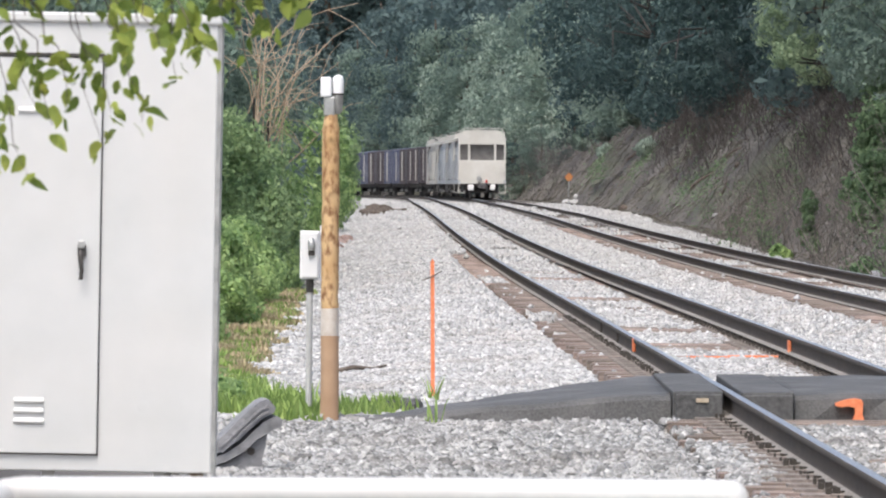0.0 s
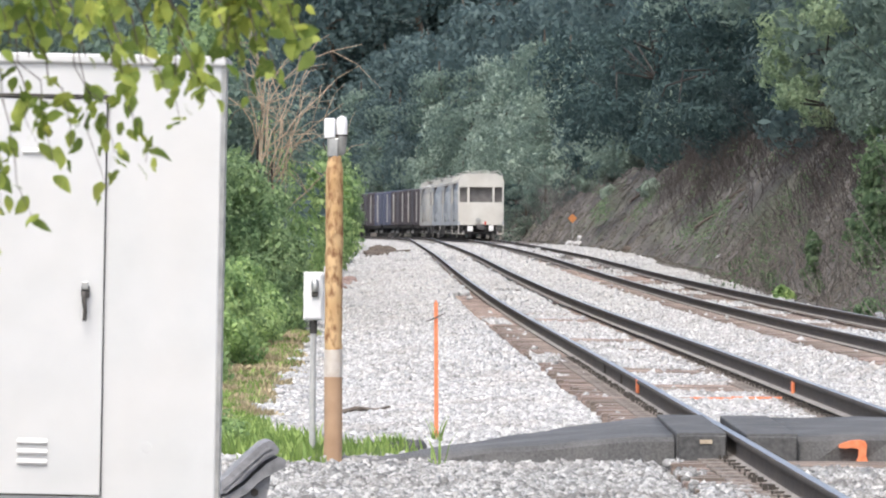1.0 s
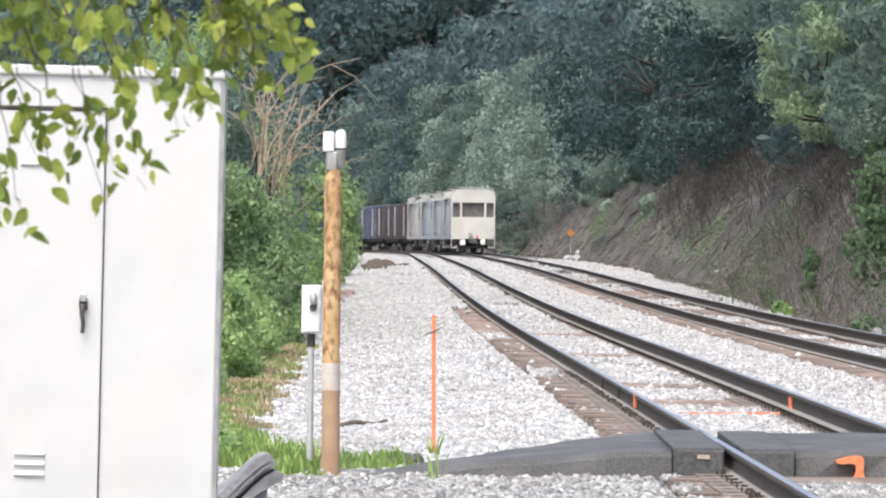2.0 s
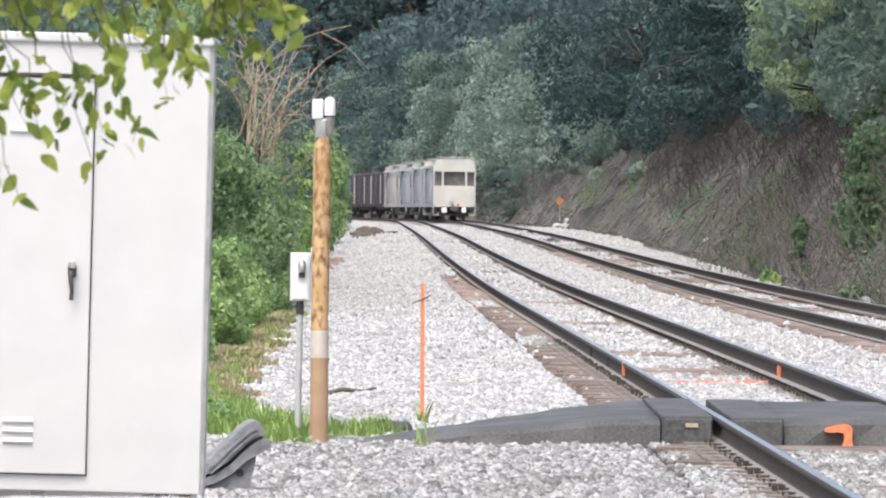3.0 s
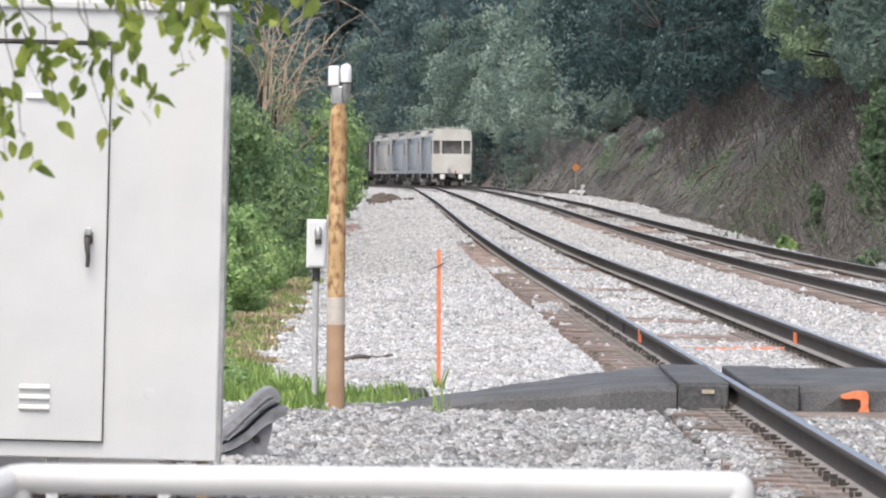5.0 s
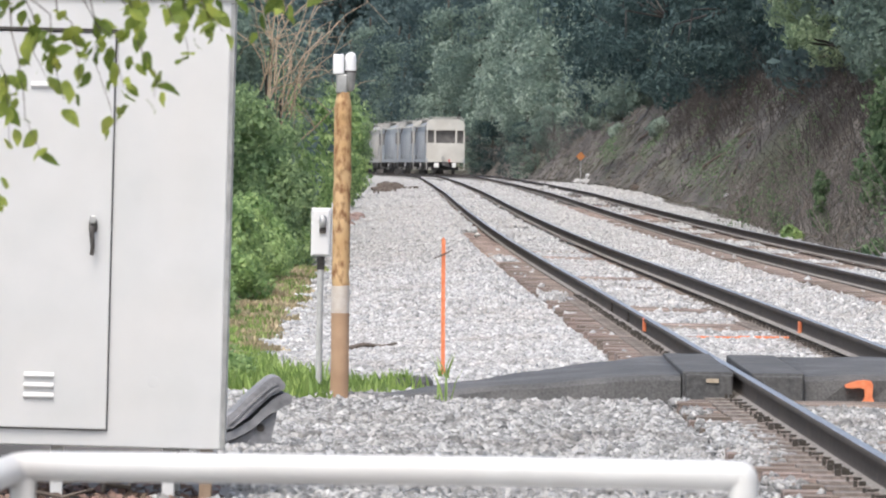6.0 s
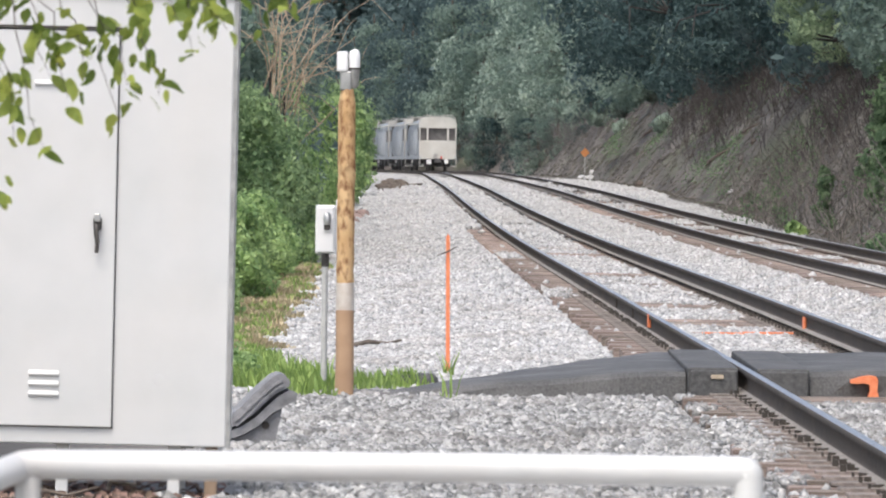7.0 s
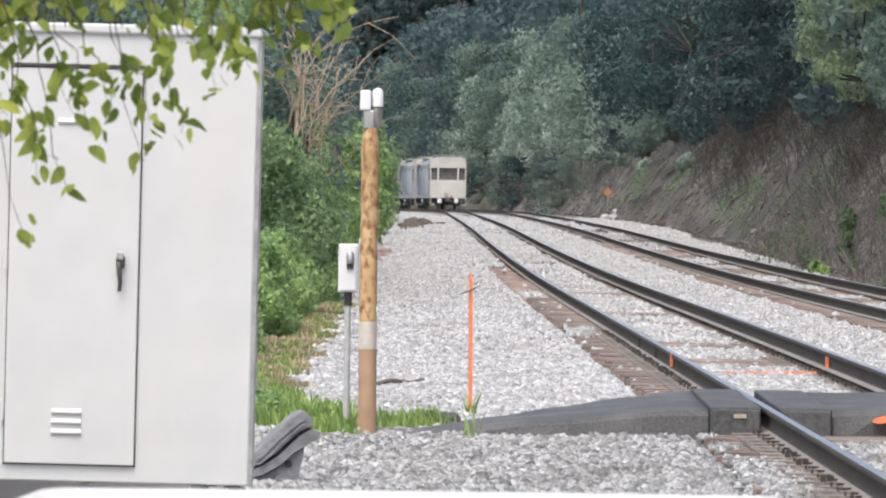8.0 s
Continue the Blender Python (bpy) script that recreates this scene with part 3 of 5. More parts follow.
# ---- signal cabinet on legs ----
def build_cabinet():
    y = 27.2
    c = thing("signal_cabinet", "tall pale grey steel signal cabinet standing on short legs", "cabinet", pose(-1.78, y, -0.14, 0, 0.75, 0))
    x0, x1, z0, z1 = -0.70, 0.69, 0.28, 2.46
    part("body", boxes((x0, x1, 0.0, 0.75, z0, z1), bevel=0.008), M["cabinet"], c)
    part("roof_cap", boxes((x0 - 0.02, x1 + 0.02, -0.02, 0.77, z1 - 0.02, z1 + 0.03), bevel=0.012), M["cabinet"], c)
    part("corner_trim", boxes((x1 - 0.004, x1 + 0.022, 0.006, 0.05, z0, z1 - 0.03), bevel=0.004), M["steel"], c, "grey steel corner edge")
    d0, d1, e0, e1 = -0.488, 0.138, 0.365, 2.27
    part("seal", boxes((d0 - 0.006, d1 + 0.006, -0.006, 0.004, e0 - 0.006, e1 + 0.006)), M["seam"], c, "dark rubber seal round the door")
    door = part("door", boxes((d0, d1, -0.022, -0.006, e0, e1), bevel=0.005), M["cabinet"], c, "closed pale grey steel door")
    part("drip_edge", boxes((d0 - 0.01, d1 + 0.012, -0.03, -0.002, e1 + 0.010, e1 + 0.022)), M["seam"], c)
    for base, count in ((0.505, 3), (2.0, 1)):
        for k in range(count):
            z = base + k * 0.049
            bm = prism([(-0.016, z), (-0.030, z + 0.006), (-0.033, z + 0.014), (-0.026, z + 0.026), (-0.016, z + 0.032)], (-0.262, -0.118), "x")
            for v in bm.verts:
                v.co.y -= 0.004
            part("louvre", bm, M["cabinet"], door)
    latch = part("latch", boxes((0.033, 0.073, -0.05, -0.02, 1.315, 1.375), bevel=0.008), M["darksteel"], door, "dark steel latch with a hanging handle")
    part("handle", tube([(0.052, -0.055, 1.34), (0.050, -0.075, 1.30), (0.056, -0.07, 1.25), (0.052, -0.065, 1.205)], [0.014, 0.012, 0.010, 0.010], 8), M["darksteel"], latch)
    part("padlock", boxes((0.038, 0.068, -0.068, -0.046, 1.355, 1.395), bevel=0.006), M["steel"], latch)
    for z in (0.62, 1.35, 2.05):
        part("hinge", tube([(d0 - 0.012, -0.02, z - 0.05), (d0 - 0.012, -0.02, z + 0.05)], 0.010, 8), M["cabinet"], c)
    dent = bmesh.new()
    bmesh.ops.create_uvsphere(dent, u_segments=12, v_segments=6, radius=0.028, matrix=Matrix.LocRotScale((0.36, 0.0, 0.60), None, (1, 0.05, 1)))
    part("dent", dent, M["cabinet"], c)
    for x in (x0 + 0.1, -0.1, 0.44, 0.62):
        part("leg", boxes((x - 0.03, x + 0.03, 0.06, 0.12, -0.03, z0), bevel=0.005), M["cabinet"] if x < 0.5 else M["board"], c)
    for x in (x0 + 0.1, 0.44):
        part("leg", boxes((x - 0.03, x + 0.03, 0.62, 0.68, -0.03, z0), bevel=0.005), M["cabinet"], c)


build_cabinet()


# ---- pipe barrier in front ----
def build_barrier():
    b = thing("pipe_barrier", "white painted steel pipe barrier with rounded bends", "barrier", pose(0, 11.6, 0))
    g = on_ground(0, 11.6) - 0.05
    r = 0.031
    z = 0.918
    top = tube([(-0.905, -0.03, z - 0.012), (-0.88, -0.01, z - 0.003), (-0.85, 0, z), (-0.5, 0, z + 0.001), (0.1, 0, z + 0.002), (0.602, 0, z)], r, 20)
    part("top_pipe", top, M["pipe"], b)
    bend, rows = bmesh.new(), []
    for i in range(9):
        a = i / 8 * math.pi / 2
        out = Vector((math.sin(a), 0, math.cos(a)))
        mid = Vector((0.602, 0, z - 0.010)) + 0.010 * out
        rows.append([bend.verts.new(mid + r * (out * math.cos(q) + Vector((0, 1, 0)) * math.sin(q))) for q in np.linspace(0, 2 * math.pi, 20, endpoint=False)])
    for a, c in zip(rows, rows[1:]):
        for k in range(20):
            bend.faces.new((a[k], a[(k + 1) % 20], c[(k + 1) % 20], c[k])).smooth = True
    bmesh.ops.recalc_face_normals(bend, faces=bend.faces)
    part("elbow", bend, M["pipe"], b)
    part("post", tube([(0.612, 0, z - 0.010), (0.612, 0, 0.5), (0.615, 0, g)], r * 0.99, 18), M["pipe"], b)
    part("post", tube([(-0.868, 0, z - 0.02), (-0.868, 0, 0.5), (-0.868, 0, g)], r * 0.85, 18), M["pipe"], b)
    part("return_pipe", tube([(-0.895, -0.025, z - 0.008), (-1.0, -0.35, z - 0.045), (-1.06, -0.6, z - 0.06), (-1.075, -0.66, z - 0.1), (-1.08, -0.67, g)], r, 18), M["pipe"], b)


build_barrier()


# ---- rusty post, meter box, survey stake ----
def build_post():
    x, y = -0.79, 41.5
    z = on_ground(x, y) - 0.05
    p = thing("signal_post", "rust-stained round post with a white double lamp housing on top", "post", pose(x, y, z, 0, 0.1, 0))
    top = 2.02 - z
    low = 0.90
    rs = np.random.default_rng(3)
    zs = np.linspace(low, top - 0.11, 16)
    part("upper_shaft", tube([(0.0015 * rs.normal(), 0, q) for q in zs] + [(0, 0, top)], [0.064 + 0.001 * rs.normal() for _ in zs] + [0.045], 18), M["post"], p, "flaking rust-stained shaft")
    part("band", tube([(0, 0, low - 0.20), (0, 0, low)], [0.0672, 0.0668], 18), M["band"], p, "faded white painted band")
    part("lower_shaft", tube([(0, 0, 0), (0.004, 0, low * 0.4), (0, 0, low - 0.2)], [0.070, 0.067, 0.066], 18), M["postlow"], p)
    part("bolt", tube([(0.0, -0.062, top - 0.56), (0.0, -0.085, top - 0.56)], 0.016, 8), M["post"], p)
    part("bolt", tube([(0.0, -0.05, top - 0.17), (0.0, -0.075, top - 0.17)], 0.013, 8), M["post"], p)
    part("bracket", boxes((-0.055, 0.03, -0.045, 0.045, top - 0.012, top + 0.13), bevel=0.012), M["steel"], p, "grey steel bracket")
    part("lamp_housing", boxes((-0.078, 0.004, -0.06, 0.06, top + 0.125, top + 0.275), bevel=0.014), M["white"], p, "white enamel lamp housing")
    upper = tube([(0.05, 0, top + 0.155), (0.05, 0, top + 0.25), (0.048, 0, top + 0.278), (0.044, 0, top + 0.29)], [0.042, 0.042, 0.034, 0.014], 18)
    part("lamp_housing", upper, M["white"], p, "white enamel lamp housing")
    part("housing_skirt", tube([(0.044, 0, top + 0.005), (0.047, 0, top + 0.03), (0.05, 0, top + 0.15)], [0.022, 0.036, 0.040], 18), M["steel"], p, "grey steel lower housing")
    part("clamp", tube([(0.05, 0, top + 0.143), (0.05, 0, top + 0.155)], 0.045, 16), M["darksteel"], p)
    part("cable", tube([(-0.06, -0.05, top + 0.13), (-0.085, -0.055, top + 0.09), (-0.06, -0.05, top + 0.03)], 0.006, 6), M["seam"], p)


def build_meter():
    x, y = -0.955, 42.1
    z = on_ground(x, y) - 0.05
    m = thing("meter_box", "small white electric box on a steel conduit beside the post", "electric box", pose(x, y, z, 0, 0.3, 0))
    b = 0.80 - z
    part("conduit", tube([(0, 0.02, 0), (0.0, 0.02, 0.5), (0, 0.02, b + 0.03)], 0.024, 14), M["galvanized"], m, "galvanized conduit pipe")
    part("coupling", tube([(0, 0.02, b - 0.10), (0, 0.02, b)], 0.030, 12), M["darksteel"], m)
    part("box", boxes((-0.075, 0.072, -0.05, 0.07, b, b + 0.36), bevel=0.008), M["white"], m)
    part("cover", boxes((-0.062, 0.058, -0.066, -0.051, b + 0.012, b + 0.345), bevel=0.005), M["white"], m)
    part("switch_hood", tube([(0.012, -0.068, b + 0.29), (0.012, -0.09, b + 0.265), (0.012, -0.085, b + 0.215)], [0.026, 0.03, 0.024], 10), M["steel"], m, "small grey switch hood")
    part("switch_opening", boxes((-0.012, 0.036, -0.092, -0.067, b + 0.175, b + 0.215), bevel=0.006), M["seam"], m)
    part("mounting_strap", boxes((0.074, 0.088, -0.02, 0.02, b - 0.02, b + 0.40), bevel=0.003), M["white"], m)


def build_stake():
    x, y = -0.03, 45.9
    z = on_ground(x, y) - 0.06
    s = thing("survey_stake", "slim fluorescent orange survey stake driven into gravel", "stake", pose(x, y, z, 0, -0.5, 12))
    part("lath", prism([(-0.016, 0.0), (0.016, 0.0), (0.015, 1.20), (0.0, 1.225), (-0.015, 1.20)], (-0.006, 0.006)), M["orange"], s)
    part("twig", tube([(-0.09, -0.02, 1.05), (-0.02, -0.018, 1.075), (0.03, -0.02, 1.10), (0.075, -0.018, 1.125)], [0.004, 0.007, 0.006, 0.003], 6), M["bark"], s, "thin dark twig caught on the stake")


build_post()
build_meter()
build_stake()


def build_chunk():
    """A broken kerb section leaning beside the cabinet: a curved ribbed slab over a hollow, ragged underside."""
    c = thing("broken_kerb_block", "broken dark grey ribbed plastic kerb leaning on the gravel", "debris", pose(-1.265, 33.4, -0.235, 0, 0, 6))
    upper = [(-0.10, 0.19), (-0.04, 0.24), (0.02, 0.29), (0.09, 0.364), (0.157, 0.424), (0.207, 0.466), (0.245, 0.482), (0.272, 0.478), (0.307, 0.435), (0.30, 0.406)]
    under = [(0.224, 0.366), (0.157, 0.306), (0.09, 0.240), (0.007, 0.187), (-0.10, 0.135)]
    slab = part("upper_shell", prism(upper + under, (-0.10, 0.26)), M["concrete"], c)
    for d in (0.035, 0.062):
        line = [(x + 0.4 * d, z - d) for x, z in upper[1:7]]
        part("rib", prism(line + [(x + 0.004, z - 0.012) for x, z in line[::-1]], (-0.112, -0.099)), M["concrete"], slab)
    lip = [(-0.10, 0.120)] + [(x + 0.012, z - 0.018) for x, z in under[::-1][1:]] + [(0.30, 0.385), (0.352, 0.366), (0.345, 0.326), (0.275, 0.288), (0.20, 0.245), (0.12, 0.17), (0.02, 0.115), (-0.10, 0.075)]
    part("lower_lip", prism(lip, (-0.085, 0.25)), M["concrete"], c)
    low = [(-0.10, 0.065), (0.02, 0.105), (0.12, 0.16), (0.20, 0.235), (0.262, 0.275), (0.255, 0.215), (0.236, 0.14), (0.225, 0.05), (0.214, -0.06), (-0.10, -0.06)]
    part("side_web", prism(low, (-0.05, 0.22)), M["concrete"], c)
    for x, z, q in ((0.165, 0.175, 0.024), (0.03, 0.05, 0.017)):
        part("bolt_hole", tube([(x, -0.056, z), (x, -0.045, z)], q, 10), M["spike"], c)
    part("loose_shard", prism([(0.02, 0.02), (0.10, 0.10), (0.16, 0.07), (0.13, -0.05), (0.03, -0.06)], (-0.12, -0.07)), M["concrete"], c)


build_chunk()


def small_rock(name, label, x, y, size, mat, seed, flat=0.6):
    r = np.random.default_rng(seed)
    bm = bmesh.new()
    bmesh.ops.create_icosphere(bm, subdivisions=2, radius=1)
    for v in bm.verts:
        k = 1 + 0.35 * noise.noise(v.co * 1.7 + Vector((seed * 3.1, 0, 0)))
        v.co = Vector((v.co.x * size * k, v.co.y * size * k * 0.8, v.co.z * size * flat * k))
    ob = part(name, bm, mat, None)
    ob.matrix_world = pose(x, y, on_ground(x, y) + size * flat * 0.35, r.random() * 30, r.random() * 30, r.random() * 180)
    tagged(ob, label, "rock")
    return ob


small_rock("asphalt_lump", "black broken lump of asphalt in the grass", -0.20, 43.0, 0.10, M["asphalt"], 1, 1.0)
small_rock("asphalt_lump", "black broken lump of asphalt in the grass", -0.32, 43.2, 0.12, M["asphalt"], 2, 0.7)
for k in range(9):
    r = np.random.default_rng(50 + k)
    small_rock("rubble_stone", "reddish brown stone at the ballast edge", -2.55 - 0.5 * r.random(), 150 + 18 * r.random(), 0.22 + 0.25 * r.random(), M["rubble"], 20 + k, 0.45)
for k in range(10):
    r = np.random.default_rng(80 + k)
    small_rock("rubble_stone", "dark brown stone beside the brush", -2.3 - 0.9 * r.random(), 235 + 40 * r.random(), 0.3 + 0.3 * r.random(), M["bark"], 40 + k, 0.5)
for x, y, s in ((9.35, 190, 0.13), (8.3, 345, 0.4), (8.0, 352, 0.35), (8.6, 350, 0.25)):
    small_rock("pale_stone", "pale stone at the foot of the bank", x, y, s, M["stone_far"], int(y), 0.7)


def fallen_stick(x, y, length, turn, mat, thick=0.02, rise=0.05, tilt=0):
    z = on_ground(x, y)
    ob = part("fallen_stick", tube([(-length / 2, 0, thick), (-length / 6, 0.04, thick + rise), (length / 5, -0.03, thick + rise * 0.6), (length / 2, 0.02, thick + rise * 1.4)], [thick, thick, thick * 0.8, thick * 0.4], 7), mat, None)
    ob.matrix_world = pose(x, y, z, 0, tilt, turn)
    tagged(ob, "weathered fallen stick lying on the ground", "stick")


fallen_stick(-0.72, 54.5, 0.5, 18, M["bark"], 0.022, 0.04)
fallen_stick(-0.85, 54.9, 0.35, -10, M["bark"], 0.016, 0.02)
fallen_stick(3.2, 40.6, 0.3, -25, M["bark"], 0.008, 0.03)
for x, y, length, turn in ((-1.75, 28.3, 0.5, 20), (-1.5, 28.6, 0.4, -35), (-2.0, 28.9, 0.6, 5), (-1.3, 29.2, 0.35, 50), (-1.9, 26.9, 0.45, -12), (-1.62, 27.9, 0.4, 70)):
    fallen_stick(x, y, length, turn, M["twig"] if turn > 0 else M["bark"], 0.012, 0.05)
fallen_stick(-2.4, 250, 2.2, 20, M["bark"], 0.10, 0.1)


# ---- plants ----
def blades(name, label, cat, spots, count, height, mat, seed, wide=1.0):
    """Thin grass blades, bent, over round spots (x, y, radius)."""
    r = np.random.default_rng(seed)
    sp = np.array(spots, float)
    pick = r.choice(len(sp), count, p=sp[:, 2] ** 2 / (sp[:, 2] ** 2).sum())
    a, d = r.random(count) * 2 * np.pi, np.sqrt(r.random(count)) * (0.8 + 0.4 * r.random(count))
    x, y = sp[pick, 0] + np.cos(a) * d * sp[pick, 2], sp[pick, 1] + np.sin(a) * d * sp[pick, 2]
    z = line_z(y) + ground_h(x - line_x(y), y) - 0.02
    h = height * (0.35 + 0.9 * r.random(count) + 0.45 * np.sin(7 * x + 2.3 * y) * np.sin(3.1 * y + 4 * x))
    lean = r.random(count) * 2 * np.pi
    lx, ly = np.cos(lean) * h * 0.35, np.sin(lean) * h * 0.35
    w = wide * (0.004 + 0.004 * r.random(count))
    wx, wy = np.abs(np.sin(lean)) * w + 0.003, np.cos(lean) * w
    v = np.stack([np.stack([x - wx, y - wy, z], 1), np.stack([x + wx, y + wy, z], 1),
                  np.stack([x + wx + 0.4 * lx, y + wy + 0.4 * ly, z + 0.6 * h], 1), np.stack([x + lx, y + ly, z + h], 1), np.stack([x - wx + 0.4 * lx, y - wy + 0.4 * ly, z + 0.6 * h], 1)], 1)
    tri = np.array([(0, 1, 2), (0, 2, 4), (4, 2, 3)])[None] + 5 * np.arange(count)[:, None, None]
    ob = piece(name, mesh_np(name, v.reshape(-1, 3), tri.reshape(-1, 3)), mat, None)
    tagged(ob, label, cat, kind="stuff")


blades("grass", "bright green grass tufts round the post", "grass", [(-0.95, 42.3, 0.45), (-0.5, 43.0, 0.34), (-1.3, 42.8, 0.4), (-1.7, 42.5, 0.5), (-1.15, 41.3, 0.28), (-0.36, 43.3, 0.2), (-1.6, 45.5, 0.6), (-2.0, 47, 0.8)], 4600, 0.16, M["grass"], 5, 1.2)
blades("grass", "short yellow-green grass on the shoulder", "grass", [(-2.1, 50.5, 0.55), (-1.85, 49.2, 0.35), (-2.3, 55, 0.4), (-1.98, 53.2, 0.22), (-2.2, 60.5, 0.25)], 3600, 0.12, M["grass"], 15)
shoulder = [(float(line_x(q)) - 4.78 + 0.15 * math.sin(1.3 * q), q, 0.34 + 0.08 * math.sin(2.1 * q)) for q in np.arange(52.5, 98, 1.7)]
blades("dry_grass", "tan dry grass at the gravel edge", "grass", shoulder, 26000, 0.10, M["drygrass"], 6, 2.2)
blades("grass", "short green grass among the dry grass", "grass", shoulder[::3], 3500, 0.12, M["grass"], 16, 1.4)
blades("weed", "slender green weed growing through gravel", "weed", [(-0.035, 41.0, 0.05), (-0.02, 45.2, 0.06)], 26, 0.26, M["grass"], 7)


def bush(name, label, x, y, lobes, count, size, mat, seed, group=""):
    r = np.random.default_rng(seed)
    b = thing(name, label, "bush", pose(x, y, on_ground(x, y) - 0.1), group)
    part("stem", tube([(0, 0, 0), (0.1, 0, lobes[0][2] * 0.6), (lobes[0][0], lobes[0][1], lobes[0][2])], [0.05, 0.035, 0.015], 7), M["bark"], b)
    piece("foliage", lobes_leaves("foliage", lobes, count, size, r), mat, b)
    return b


def lobe_field(r, n, w, d, h, rad):
    """Lobes packed in a mound."""
    out = []
    for _ in range(n):
        x, y = max(-1.2, min(1.1, r.normal())) * w * 0.5, r.normal() * d * 0.4
        top = h * max(0.25, 1 - (x / w) ** 2 - 0.5 * (y / d) ** 2)
        out.append((x, y, top * (0.25 + 0.7 * r.random()), rad * (0.6 + 0.7 * r.random())))
    return out


R = np.random.default_rng(21)
bush("vine_mound", "bright green leafy vine mound at the brush edge", -3.05, 74.0, lobe_field(R, 30, 0.75, 3.0, 1.25, 0.30), 19000, 0.085, M["kudzu"], 1, "vines")
bush("vine_mound", "low green leafy vine mound at the brush edge", -2.95, 66.5, lobe_field(R, 14, 0.45, 1.5, 0.62, 0.22), 5500, 0.08, M["kudzu"], 2, "vines")
bush("vine_mound", "bright green leafy vine mound at the brush edge", -3.0, 86.0, lobe_field(R, 24, 0.7, 3.0, 1.2, 0.32), 15000, 0.09, M["kudzu"], 3, "vines")
bush("vine_mound", "trailing green vine mound beside the gravel", -3.0, 99.0, lobe_field(R, 20, 0.6, 3.0, 1.15, 0.34), 11000, 0.10, M["kudzu"], 14, "vines")
bush("vine_mound", "trailing green vine mound beside the gravel", -3.3, 114.0, lobe_field(R, 20, 0.6, 4.0, 1.3, 0.36), 7000, 0.11, M["kudzu"], 16, "vines")
bush("green_shrub", "fresh green shrub among dry branches", -2.95, 99.0, lobe_field(R, 20, 0.5, 1.2, 2.7, 0.34), 7000, 0.10, M["shrub"], 17, "vines")
bush("green_shrub", "fresh green shrub among dry branches", -3.3, 96.0, lobe_field(R, 22, 0.6, 1.5, 2.9, 0.36), 8000, 0.11, M["shrub"], 15, "vines")
bush("ground_vine", "low broad-leaved green weeds beside the cabinet", -1.85, 45.6, lobe_field(R, 16, 0.5, 1.6, 0.24, 0.14), 2200, 0.075, M["kudzu"], 4)


# ---- overhanging tree with hanging leaves ----
def near_leaf_meshes():
    out = []
    for k in range(4):
        r = np.random.default_rng(300 + k)
        n = 6
        bm = bmesh.new()
        mid, left, right = [], [], []
        for i in range(n + 1):
            q = i / n
            w = 0.31 * math.sin(math.pi * min(1, q * 0.96 + 0.02)) ** 0.8 * (1.15 - 0.5 * q)
            drop = -0.25 * q * q + 0.05 * r.normal()
            side = 0.08 * math.sin(3 * q + k)
            mid.append(bm.verts.new((side, q, drop)))
            left.append(bm.verts.new((side - w, q - 0.04, drop + 0.10 * w)))
            right.append(bm.verts.new((side + w, q - 0.04, drop + 0.16 * w)))
        for i in range(n):
            for a, b in ((left, mid), (mid, right)):
                bm.faces.new((a[i], b[i], b[i + 1], a[i + 1])).smooth = True
        out.append(simple_mesh("leaf", bm, M["leaf"]))
    return out


